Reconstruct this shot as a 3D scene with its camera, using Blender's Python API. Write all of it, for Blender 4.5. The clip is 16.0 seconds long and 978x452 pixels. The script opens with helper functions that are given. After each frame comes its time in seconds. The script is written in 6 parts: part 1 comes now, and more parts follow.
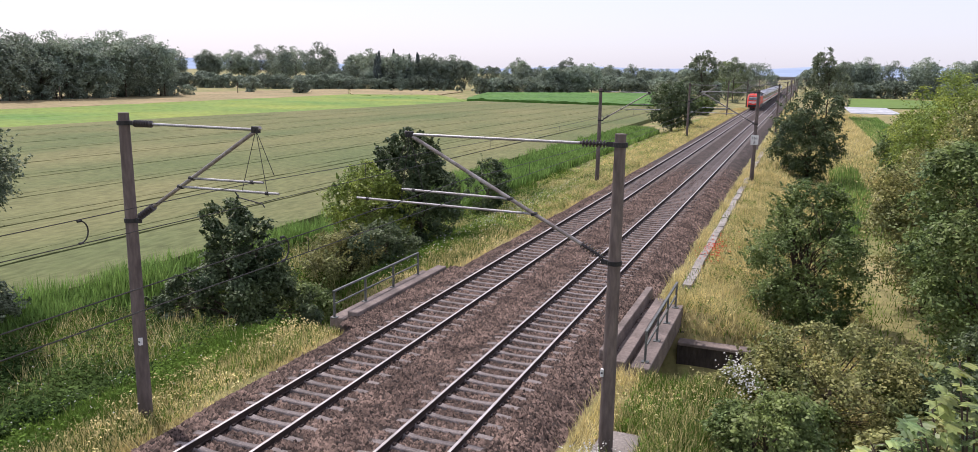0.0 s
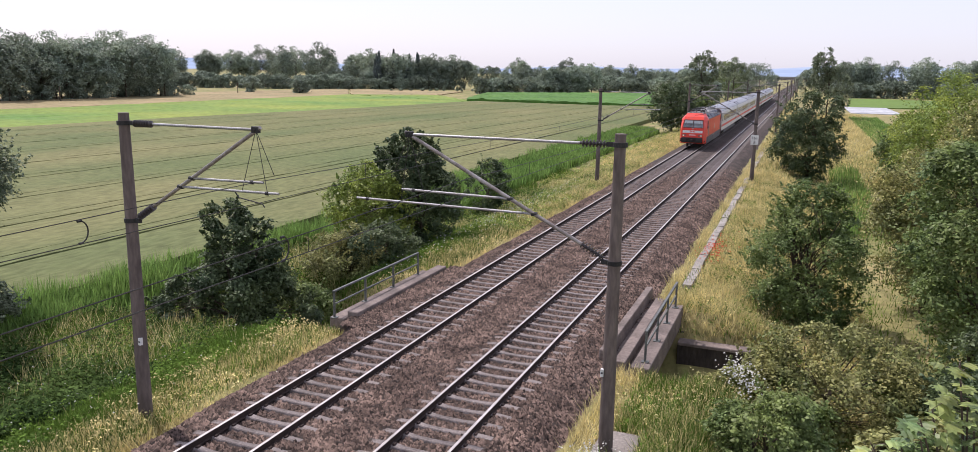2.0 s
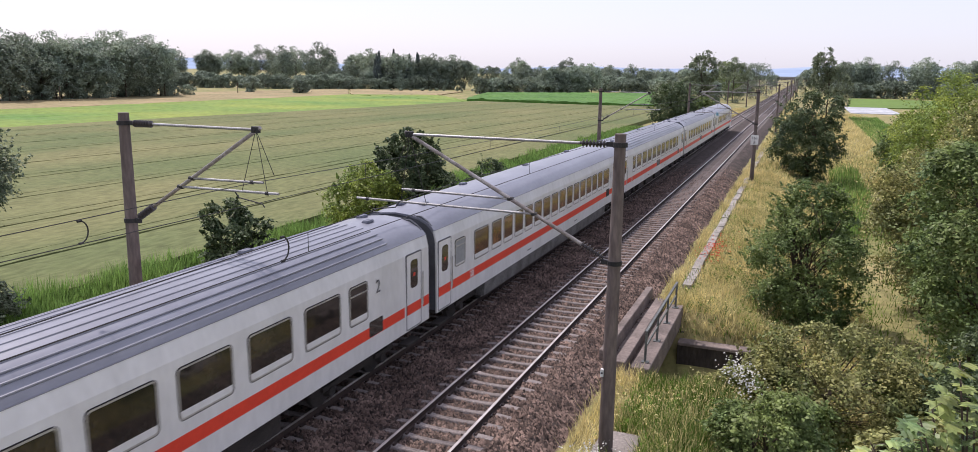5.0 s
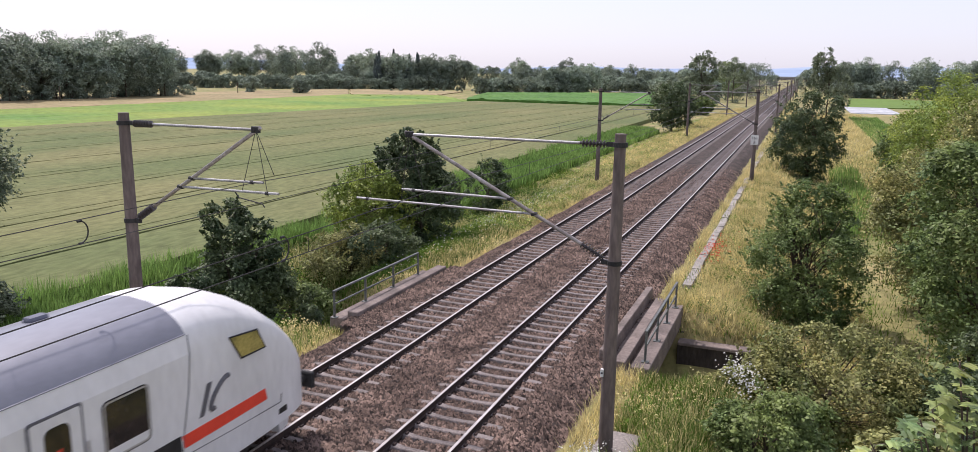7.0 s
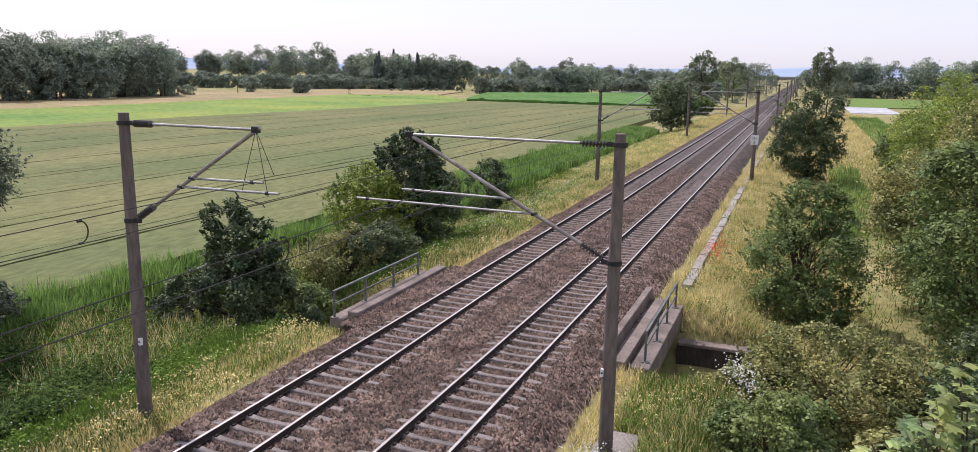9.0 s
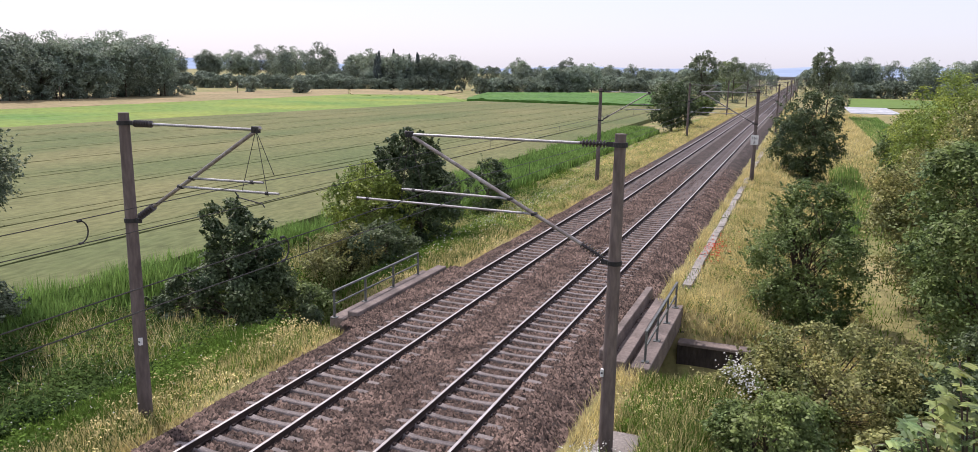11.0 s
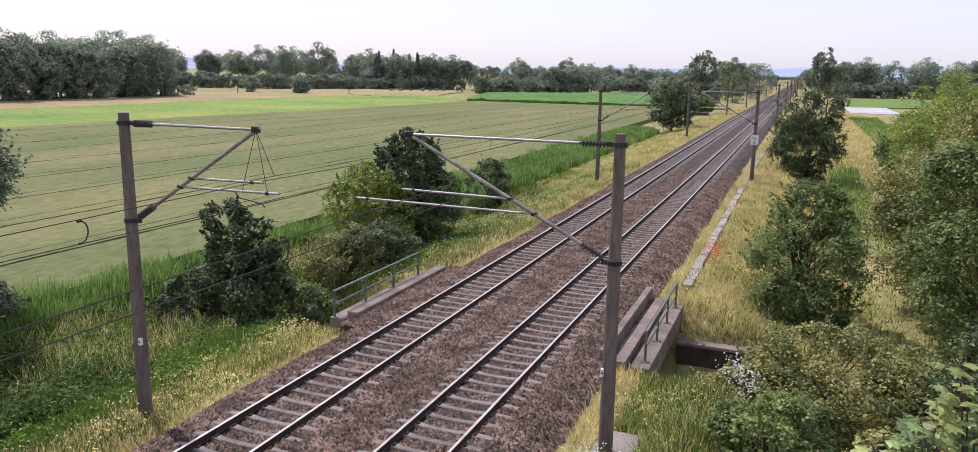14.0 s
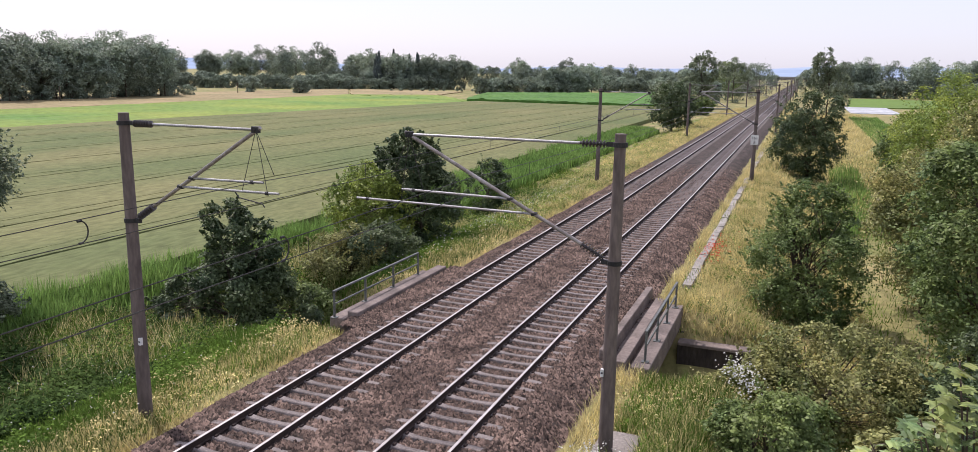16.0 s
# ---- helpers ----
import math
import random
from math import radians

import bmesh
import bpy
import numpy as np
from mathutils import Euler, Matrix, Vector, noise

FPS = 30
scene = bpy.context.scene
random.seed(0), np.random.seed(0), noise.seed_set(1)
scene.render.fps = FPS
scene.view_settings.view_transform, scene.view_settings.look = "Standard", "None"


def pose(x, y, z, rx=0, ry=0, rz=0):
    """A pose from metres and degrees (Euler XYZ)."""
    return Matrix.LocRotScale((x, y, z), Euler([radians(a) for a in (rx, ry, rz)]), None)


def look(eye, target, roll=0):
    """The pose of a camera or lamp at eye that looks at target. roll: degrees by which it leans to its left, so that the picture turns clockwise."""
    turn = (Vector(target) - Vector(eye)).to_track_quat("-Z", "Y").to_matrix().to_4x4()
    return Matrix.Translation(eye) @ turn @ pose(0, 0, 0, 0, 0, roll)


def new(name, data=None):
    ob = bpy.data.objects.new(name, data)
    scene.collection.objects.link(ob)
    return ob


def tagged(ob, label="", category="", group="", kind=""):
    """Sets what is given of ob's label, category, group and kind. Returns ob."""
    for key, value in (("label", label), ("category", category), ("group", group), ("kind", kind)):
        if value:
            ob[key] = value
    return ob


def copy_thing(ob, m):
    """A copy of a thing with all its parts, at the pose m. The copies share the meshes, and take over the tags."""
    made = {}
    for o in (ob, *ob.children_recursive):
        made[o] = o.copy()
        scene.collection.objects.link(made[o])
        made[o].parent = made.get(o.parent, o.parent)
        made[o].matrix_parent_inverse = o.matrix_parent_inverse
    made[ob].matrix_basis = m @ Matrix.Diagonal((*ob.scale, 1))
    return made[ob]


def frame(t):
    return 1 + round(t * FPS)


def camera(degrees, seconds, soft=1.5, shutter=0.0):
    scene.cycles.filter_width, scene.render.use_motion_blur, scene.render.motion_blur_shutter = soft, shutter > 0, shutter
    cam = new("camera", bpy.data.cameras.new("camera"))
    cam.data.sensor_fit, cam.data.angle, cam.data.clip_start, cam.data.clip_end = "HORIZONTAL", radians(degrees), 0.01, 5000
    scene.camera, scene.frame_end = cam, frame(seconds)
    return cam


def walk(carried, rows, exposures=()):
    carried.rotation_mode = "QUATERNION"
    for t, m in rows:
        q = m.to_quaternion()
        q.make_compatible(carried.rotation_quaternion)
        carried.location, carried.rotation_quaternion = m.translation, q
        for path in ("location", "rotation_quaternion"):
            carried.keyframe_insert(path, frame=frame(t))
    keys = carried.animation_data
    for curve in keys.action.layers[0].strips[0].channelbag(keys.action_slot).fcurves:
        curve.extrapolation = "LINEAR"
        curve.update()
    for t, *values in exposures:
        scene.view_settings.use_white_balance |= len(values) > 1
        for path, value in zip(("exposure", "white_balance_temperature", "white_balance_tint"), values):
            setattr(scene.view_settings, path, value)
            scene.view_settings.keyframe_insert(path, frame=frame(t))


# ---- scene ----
cam = camera(64.557, 16.0, soft=0.7, shutter=0.04)
EYE = (9.2935, 0.0, 8.2305)
AIM = (-8.8238, 45.5627, -1.5683)
VIEW = look(EYE, AIM, 0.957)
walk(cam, [(0.0, VIEW), (16.0, VIEW)], exposures=[(0.0, 0.0, 6330, 21), (16.0, 0.0, 6330, 21)])

# ---- light ----
world = bpy.data.worlds.new("sky")
scene.world = world
world.use_nodes = True
wn = world.node_tree
sky = wn.nodes.new("ShaderNodeTexSky")
sky.sky_type = "NISHITA"
sky.sun_disc = False
SUN_ELEV = radians(56)
SUN_DIR = Vector((-0.88, 0.47, 0)).normalized()          # level direction towards the sun
sky.sun_elevation = SUN_ELEV
sky.sun_rotation = math.atan2(SUN_DIR.x, SUN_DIR.y)
sky.air_density, sky.dust_density, sky.ozone_density, sky.altitude = 1.0, 1.6, 1.0, 100
# a thin veil of high cloud takes most of the blue out of the sky
veil = wn.nodes.new("ShaderNodeMix")
veil.data_type = "RGBA"
veil.inputs[0].default_value = 0.6
veil.inputs[7].default_value = (6.7, 6.9, 7.7, 1)
wn.links.new(sky.outputs[0], veil.inputs[6])
wn.links.new(veil.outputs[2], wn.nodes["Background"].inputs[0])
wn.nodes["Background"].inputs[1].default_value = 0.15
sun = new("sun", bpy.data.lights.new("sun", "SUN"))
sun.data.energy, sun.data.angle, sun.data.color = 4.2, radians(1.2), (1.0, 0.95, 0.87)
to_sun = Vector((SUN_DIR.x * math.cos(SUN_ELEV), SUN_DIR.y * math.cos(SUN_ELEV), math.sin(SUN_ELEV)))
sun.matrix_world = look((to_sun * 100)[:], (0, 0, 0))


# ---- materials ----
def surface(name, a, b=None, scale=4.0, rough=0.8, metal=0.0, bump=0.0, bump_scale=None, fine=None, fine_mix=0.35,
            island=0.0, thing=0.0, translucent=0.0, spec=0.3, stretch=(1, 1, 1), world_space=False, contrast=(0.35, 0.65)):
    """A painted, grown or weathered surface: two colours mixed by a coarse and a fine noise."""
    m = bpy.data.materials.new(name)
    m.use_nodes = True
    nt = m.node_tree
    n, l = nt.nodes, nt.links
    bsdf = n["Principled BSDF"]
    b = b or tuple(c * 0.75 for c in a)
    if world_space:
        src = n.new("ShaderNodeNewGeometry").outputs["Position"]
    else:
        src = n.new("ShaderNodeTexCoord").outputs["Object"]
    mp = n.new("ShaderNodeMapping")
    mp.inputs["Scale"].default_value = stretch
    l.new(src, mp.inputs[0])
    coarse = n.new("ShaderNodeTexNoise")
    coarse.inputs["Scale"].default_value, coarse.inputs["Detail"].default_value = scale, 6
    l.new(mp.outputs[0], coarse.inputs["Vector"])
    ramp = n.new("ShaderNodeMapRange")
    ramp.inputs[1].default_value, ramp.inputs[2].default_value = contrast
    l.new(coarse.outputs[0], ramp.inputs[0])
    grain = n.new("ShaderNodeTexNoise")
    grain.inputs["Scale"].default_value, grain.inputs["Detail"].default_value = fine or scale * 9, 4
    l.new(mp.outputs[0], grain.inputs["Vector"])
    mix = n.new("ShaderNodeMix")
    mix.data_type = "RGBA"
    mix.inputs[6].default_value, mix.inputs[7].default_value = (*a, 1), (*b, 1)
    l.new(ramp.outputs[0], mix.inputs[0])
    val = n.new("ShaderNodeMapRange")
    val.inputs[1].default_value, val.inputs[2].default_value = 0.25, 0.75
    val.inputs[3].default_value, val.inputs[4].default_value = 1 - fine_mix, 1 + fine_mix
    l.new(grain.outputs[0], val.inputs[0])
    factor = val.outputs[0]

    def vary(socket, amount, factor):
        r = n.new("ShaderNodeMapRange")
        r.inputs[3].default_value, r.inputs[4].default_value = 1 - amount, 1 + amount
        l.new(socket, r.inputs[0])
        mul = n.new("ShaderNodeMath")
        mul.operation = "MULTIPLY"
        l.new(r.outputs[0], mul.inputs[0])
        l.new(factor, mul.inputs[1])
        return mul.outputs[0]

    if island:
        factor = vary(n.new("ShaderNodeNewGeometry").outputs["Random Per Island"], island, factor)
    if thing:
        factor = vary(n.new("ShaderNodeObjectInfo").outputs["Random"], thing, factor)
    hsv = n.new("ShaderNodeVectorMath")
    hsv.operation = "SCALE"
    l.new(mix.outputs[2], hsv.inputs[0])
    l.new(factor, hsv.inputs["Scale"])
    l.new(hsv.outputs[0], bsdf.inputs["Base Color"])
    bsdf.inputs["Roughness"].default_value = rough
    bsdf.inputs["Metallic"].default_value = metal
    bsdf.inputs["Specular IOR Level"].default_value = spec
    if bump:
        bn = n.new("ShaderNodeTexNoise")
        bn.inputs["Scale"].default_value, bn.inputs["Detail"].default_value = bump_scale or scale * 6, 5
        l.new(mp.outputs[0], bn.inputs["Vector"])
        bp = n.new("ShaderNodeBump")
        bp.inputs["Strength"].default_value, bp.inputs["Distance"].default_value = min(bump, 1), 0.03
        l.new(bn.outputs[0], bp.inputs["Height"])
        l.new(bp.outputs[0], bsdf.inputs["Normal"])
    if translucent:
        tr = n.new("ShaderNodeBsdfTranslucent")
        l.new(hsv.outputs[0], tr.inputs[0])
        mx = n.new("ShaderNodeMixShader")
        mx.inputs[0].default_value = translucent
        l.new(bsdf.outputs[0], mx.inputs[1])
        l.new(tr.outputs[0], mx.inputs[2])
        l.new(mx.outputs[0], n["Material Output"].inputs[0])
    return m


def glow(name, colour, strength):
    m = bpy.data.materials.new(name)
    m.use_nodes = True
    b = m.node_tree.nodes["Principled BSDF"]
    b.inputs["Base Color"].default_value = (*colour, 1)
    b.inputs["Emission Color"].default_value = (*colour, 1)
    b.inputs["Emission Strength"].default_value = strength
    return m


# ---- mesh tools ----
class Shape:
    """Gathers vertices and faces of one part."""

    def __init__(self):
        self.v, self.f = [], []

    def add(self, verts, faces):
        o = len(self.v)
        self.v += [tuple(q) for q in verts]
        self.f += [tuple(i + o for i in q) for q in faces]
        return self

    def box(self, x0, x1, y0, y1, z0, z1, c=0.0):
        if c:
            ring = lambda z, k: [(x0 + k, y0 + c, z), (x0 + c, y0 + k, z), (x1 - c, y0 + k, z), (x1 - k, y0 + c, z),
                                 (x1 - k, y1 - c, z), (x1 - c, y1 - k, z), (x0 + c, y1 - k, z), (x0 + k, y1 - c, z)]
            return self.loft([ring(z0, 0), ring(z1 - c, 0), ring(z1, c * 0.7)])
        return self.loft([[(x0, y0, z0), (x1, y0, z0), (x1, y1, z0), (x0, y1, z0)],
                          [(x0, y0, z1), (x1, y0, z1), (x1, y1, z1), (x0, y1, z1)]])

    def loft(self, rings, closed=True, caps=True):
        n = len(rings[0])
        verts = [q for r in rings for q in r]
        faces = []
        for k in range(len(rings) - 1):
            for i in range(n if closed else n - 1):
                j = (i + 1) % n
                faces.append((k * n + i, k * n + j, (k + 1) * n + j, (k + 1) * n + i))
        if caps and closed:
            faces.append(tuple(range(n))[::-1])
            faces.append(tuple((len(rings) - 1) * n + i for i in range(n)))
        return self.add(verts, faces)

    def tube(self, a, b, r0, r1=None, n=10):
        a, b = Vector(a), Vector(b)
        r1 = r0 if r1 is None else r1
        d = (b - a).normalized()
        s = d.orthogonal().normalized()
        t = d.cross(s)
        ring = lambda c, r: [c + (s * math.cos(2 * math.pi * i / n) + t * math.sin(2 * math.pi * i / n)) * r for i in range(n)]
        return self.loft([ring(a, r0), ring(b, r1)])

    def ribbed(self, a, b, r, big, count, n=14):
        """A rod with round sheds, as one skin."""
        a, b = Vector(a), Vector(b)
        d = (b - a).normalized()
        s = d.orthogonal().normalized()
        t = d.cross(s)
        prof = [(0.0, r)]
        for k in range(count):
            u = 0.12 + 0.76 * k / max(1, count - 1)
            prof += [(u - 0.03, r), (u - 0.02, big), (u + 0.005, big), (u + 0.04, r)]
        prof.append((1.0, r))
        return self.loft([[a.lerp(b, u) + (s * math.cos(2 * math.pi * i / n) + t * math.sin(2 * math.pi * i / n)) * q for i in range(n)] for u, q in prof])

    def path(self, pts, r, n=6):
        """A bent tube as one skin."""
        pts = [Vector(p) for p in pts]
        rings = []
        ref = None
        for i, p in enumerate(pts):
            d = (pts[min(i + 1, len(pts) - 1)] - pts[max(i - 1, 0)])
            d = d.normalized() if d.length > 1e-6 else Vector((0, 0, 1))
            ref = d.orthogonal().normalized() if ref is None else (ref - d * ref.dot(d)).normalized()
            t = d.cross(ref)
            rings.append([p + (ref * math.cos(2 * math.pi * k / n) + t * math.sin(2 * math.pi * k / n)) * r for k in range(n)])
        return self.loft(rings)

    def mesh(self, name, smooth=False):
        me = bpy.data.meshes.new(name)
        me.from_pydata(self.v, [], self.f)
        bm = bmesh.new()
        bm.from_mesh(me)
        bmesh.ops.recalc_face_normals(bm, faces=bm.faces)
        bm.to_mesh(me)
        bm.free()
        if smooth:
            me.shade_smooth()
            me.set_sharp_from_angle(angle=radians(35))
        return me


def thing(name, label, category, at=None, group="", kind=""):
    ob = new(name)
    ob.empty_display_size = 0.3
    if at is not None:
        ob.matrix_basis = at
    return tagged(ob, label, category, group, kind)


def part(name, shape, material, parent=None, label="", smooth=False):
    me = shape.mesh(name, smooth) if isinstance(shape, Shape) else shape
    if not me.materials:
        me.materials.append(material)
    ob = new(name, me)
    if parent is not None:
        ob.parent = parent
    return tagged(ob, label)


def solid(name, shape, material, label, category="", group="", kind="", smooth=False):
    return tagged(part(name, shape, material, None, label, smooth), label, category, group, kind)


def quads_mesh(name, verts, per=4):
    """A mesh of loose faces with 3 or 4 corners each, from an (n * per, 3) array."""
    n = len(verts) // per
    me = bpy.data.meshes.new(name)
    me.vertices.add(n * per)
    me.vertices.foreach_set("co", np.ascontiguousarray(verts, dtype=np.float32).ravel())
    me.loops.add(n * per)
    me.loops.foreach_set("vertex_index", np.arange(n * per, dtype=np.int32))
    me.polygons.add(n)
    me.polygons.foreach_set("loop_start", np.arange(0, n * per, per, dtype=np.int32))
    me.update(calc_edges=True)
    return me


M_CONCRETE = surface("weathered_concrete", (0.27, 0.24, 0.215), (0.18, 0.16, 0.14), 1.5, 0.9, bump=0.4, bump_scale=30)
M_LID = surface("pale_trough_concrete", (0.36, 0.335, 0.30), (0.25, 0.23, 0.205), 1.5, 0.9, bump=0.3, bump_scale=30)
M_POLE = surface("mast_concrete", (0.155, 0.125, 0.112), (0.10, 0.08, 0.072), 1.2, 0.85, bump=0.3, bump_scale=25, stretch=(1, 1, 0.25))
M_SLEEPER = surface("sleeper_concrete", (0.25, 0.218, 0.203), (0.145, 0.123, 0.113), 3.0, 0.9, bump=0.4, bump_scale=40, thing=0.14)
M_RAIL_SIDE = surface("rusty_rail", (0.050, 0.032, 0.026), (0.032, 0.022, 0.019), 5.0, 0.8, bump=0.2)
M_RAIL_TOP = surface("polished_rail", (0.66, 0.61, 0.57), (0.52, 0.47, 0.43), 0.8, 0.36, 0.65, stretch=(6, 0.4, 1))
M_BALLAST = surface("ballast_bed", (0.075, 0.057, 0.048), (0.034, 0.026, 0.022), 1.3, 0.95, bump=1.0, bump_scale=20, fine=26, fine_mix=0.75, world_space=True)
M_STONE = surface("ballast_stone", (0.152, 0.107, 0.087), (0.064, 0.044, 0.036), 1.2, 0.95, island=0.85, world_space=True)
M_STEEL = surface("galvanised_steel", (0.42, 0.42, 0.42), (0.28, 0.27, 0.26), 3.0, 0.45, 0.7)
M_TUBE = surface("cantilever_tube", (0.36, 0.34, 0.32), (0.22, 0.19, 0.17), 2.0, 0.5, 0.55)
M_DARK = surface("dark_metal", (0.035, 0.034, 0.034), (0.02, 0.02, 0.02), 3.0, 0.6)
M_INSUL = surface("brown_insulator", (0.06, 0.05, 0.05), (0.04, 0.035, 0.035), 5.0, 0.3, spec=0.5)
M_BROWN = surface("red_brown_porcelain", (0.11, 0.035, 0.028), (0.07, 0.024, 0.02), 4.0, 0.3, spec=0.5)
M_WIRE = surface("copper_wire", (0.05, 0.045, 0.04), (0.03, 0.03, 0.028), 2.0, 0.5)
M_WHITE = surface("white_enamel", (0.75, 0.75, 0.73), (0.62, 0.62, 0.6), 6.0, 0.5, fine_mix=0.08)
M_BLACK = surface("black_paint", (0.02, 0.02, 0.02), (0.03, 0.03, 0.03), 5.0, 0.6)

# ---- ground ----
TRACK_L, TRACK_R = -1.982, 1.982


def smooth_step(a, b, v):
    t = np.clip((v - a) / (b - a), 0, 1)
    return t * t * (3 - 2 * t)


def ground_z(x, y):
    """Height of the earth: the embankment under the tracks, the low fields, the ditch and the brook's cutting."""
    x, y = np.asarray(x, float), np.asarray(y, float)
    left = -0.62 - 0.95 * smooth_step(6.2, 10.5, -x)
    right = -0.62 - 1.5 * smooth_step(6.8, 11.0, x)
    z = np.where(x < 0, left, right)
    z = z - 0.7 * np.exp(-((x - 17.5) / 1.3) ** 2) * (y < 260)
    z = z + 1.6 * smooth_step(19, 26, x) * (1 - smooth_step(90, 130, y))
    cut = smooth_step(21.6, 23.2, y) * (1 - smooth_step(27.6, 29.2, y)) * (1 - smooth_step(14, 18, np.abs(x)))
    z = z * (1 - cut) + np.minimum(z, -2.7) * cut
    near = np.exp(-(np.abs(x) / 60) ** 2)
    z = z + near * 0.06 * (np.sin(x * 1.7 + y * 0.6) * np.sin(y * 1.1 - x * 0.4)) * (np.abs(x) > 4.6)
    return z


def ground_sheet():
    gx = np.unique(np.concatenate([np.linspace(-3800, -60, 24), np.linspace(-60, -20, 21), np.linspace(-20, 30, 81),
                                   np.linspace(30, 80, 21), np.linspace(80, 3800, 24)]))
    gy = np.unique(np.concatenate([np.linspace(-900, 0, 12), np.linspace(0, 60, 91), np.linspace(60, 260, 61),
                                   np.linspace(260, 900, 30), np.linspace(900, 4600, 20)]))
    X, Y = np.meshgrid(gx, gy)
    Z = ground_z(X, Y)
    nx, ny = len(gx), len(gy)
    me = bpy.data.meshes.new("ground")
    idx = np.arange(nx * ny).reshape(ny, nx)
    faces = np.stack([idx[:-1, :-1], idx[:-1, 1:], idx[1:, 1:], idx[1:, :-1]], -1).reshape(-1, 4)
    me.from_pydata(np.stack([X, Y, Z], -1).reshape(-1, 3).tolist(), [], faces.tolist())
    me.shade_smooth()
    return me


M_EARTH = surface("meadow_earth", (0.31, 0.255, 0.115), (0.15, 0.165, 0.05), 0.22, 0.95, bump=0.6, bump_scale=6, fine=3.0, fine_mix=0.4, world_space=True)
solid("ground", ground_sheet(), M_EARTH, "grassy earth with dry and green patches", kind="structure")


def crop(name, corners, height, material, label, cells=60, rough=0.06):
    """A standing crop as one block with an uneven top; the corners run round the field."""
    c = [Vector((*q, 0)) for q in corners]
    n = cells
    s = Shape()
    rng = np.random.default_rng(3)
    top = []
    for j in range(n + 1):
        for i in range(n + 1):
            u, v = i / n, j / n
            q = (c[0] * (1 - u) + c[1] * u) * (1 - v) + (c[3] * (1 - u) + c[2] * u) * v
            edge = 0 if i in (0, n) or j in (0, n) else 1
            top.append((q.x + (1 - edge) * rng.normal(0, 0.12), q.y, float(ground_z(q.x, q.y)) + height + rng.normal(0, rough)))
    faces = [(j * (n + 1) + i, j * (n + 1) + i + 1, (j + 1) * (n + 1) + i + 1, (j + 1) * (n + 1) + i) for j in range(n) for i in range(n)]
    rim = [i for i in range(n + 1)] + [j * (n + 1) + n for j in range(1, n + 1)] + [n * (n + 1) + i for i in range(n - 1, -1, -1)] + [j * (n + 1) for j in range(n - 1, 0, -1)]
    o = len(top)
    low = [(top[i][0], top[i][1], top[i][2] - height - 0.4) for i in rim]
    k = len(rim)
    faces += [(rim[a], o + a, o + (a + 1) % k, rim[(a + 1) % k]) for a in range(k)]
    s.add(top + low, faces)
    return solid(name, s, material, label, "crop field", kind="stuff")


M_WHEAT = surface("green_wheat", (0.178, 0.174, 0.078), (0.112, 0.138, 0.056), 0.07, 0.92, bump=0.9, bump_scale=7, fine=3.2, fine_mix=0.3, spec=0.1, stretch=(1, 0.35, 1), world_space=True)
M_BEET = surface("pale_green_crop", (0.215, 0.265, 0.045), (0.105, 0.205, 0.035), 0.035, 0.9, bump=0.8, bump_scale=2, fine=0.7, fine_mix=0.25, world_space=True)
M_MAIZE = surface("deep_green_crop", (0.085, 0.19, 0.032), (0.06, 0.15, 0.026), 0.05, 0.9, bump=0.8, bump_scale=3, fine=0.9, fine_mix=0.3, world_space=True)
M_HAY = surface("dry_meadow", (0.33, 0.255, 0.135), (0.22, 0.19, 0.09), 0.06, 0.95, bump=0.6, bump_scale=3, fine=0.8, fine_mix=0.25, world_space=True)
M_MEADOW = surface("green_meadow", (0.12, 0.20, 0.035), (0.10, 0.16, 0.03), 0.04, 0.95, fine=0.5, fine_mix=0.2, world_space=True)


def wheat():
    """One field in strips; the tractor's paired wheel tracks stay open between them."""
    near, far = (-110.0, -17.2), (-84.0, -20.4)
    tracks = [0.0]
    for x in (-24.5, -33.5, -42.5, -52.0, -62.0, -72.5, -82.5, -92.5, -102.0):
        u = (near[1] - x) / (near[1] - near[0])
        tracks += [u - 0.010, u - 0.0066, u + 0.0102, u + 0.0118]
    tracks.append(1.0)
    s = Shape()
    rng = np.random.default_rng(3)
    ys = np.concatenate([np.arange(-60, 90, 1.6), np.linspace(90, 222, 50)])
    for a, b in zip(tracks[0::2], tracks[1::2]):
        n = max(1, int((b - a) * 70))
        us = np.linspace(a, b, n + 1)
        rows = []
        for y in ys:
            v = (y + 60) / 282
            r0, r1 = near[1] + (far[1] - near[1]) * v, near[0] + (far[0] - near[0]) * v
            top = []
            for u in us:
                x = r0 + (r1 - r0) * u + rng.normal(0, 0.015)
                top.append((x, y, -1.57 + 0.76 + rng.normal(0, 0.008) + 0.05 * math.sin(x * 0.11 + y * 0.05)))
            first, last = top[0], top[-1]
            rows.append([(first[0] + 0.05, y, -1.62)] + top + [(last[0] - 0.05, y, -1.62)])
        s.loft(rows, closed=False)
    return solid("wheat_field", s, M_WHEAT, "pale green ripening wheat with open tractor tracks", "crop field", kind="stuff")


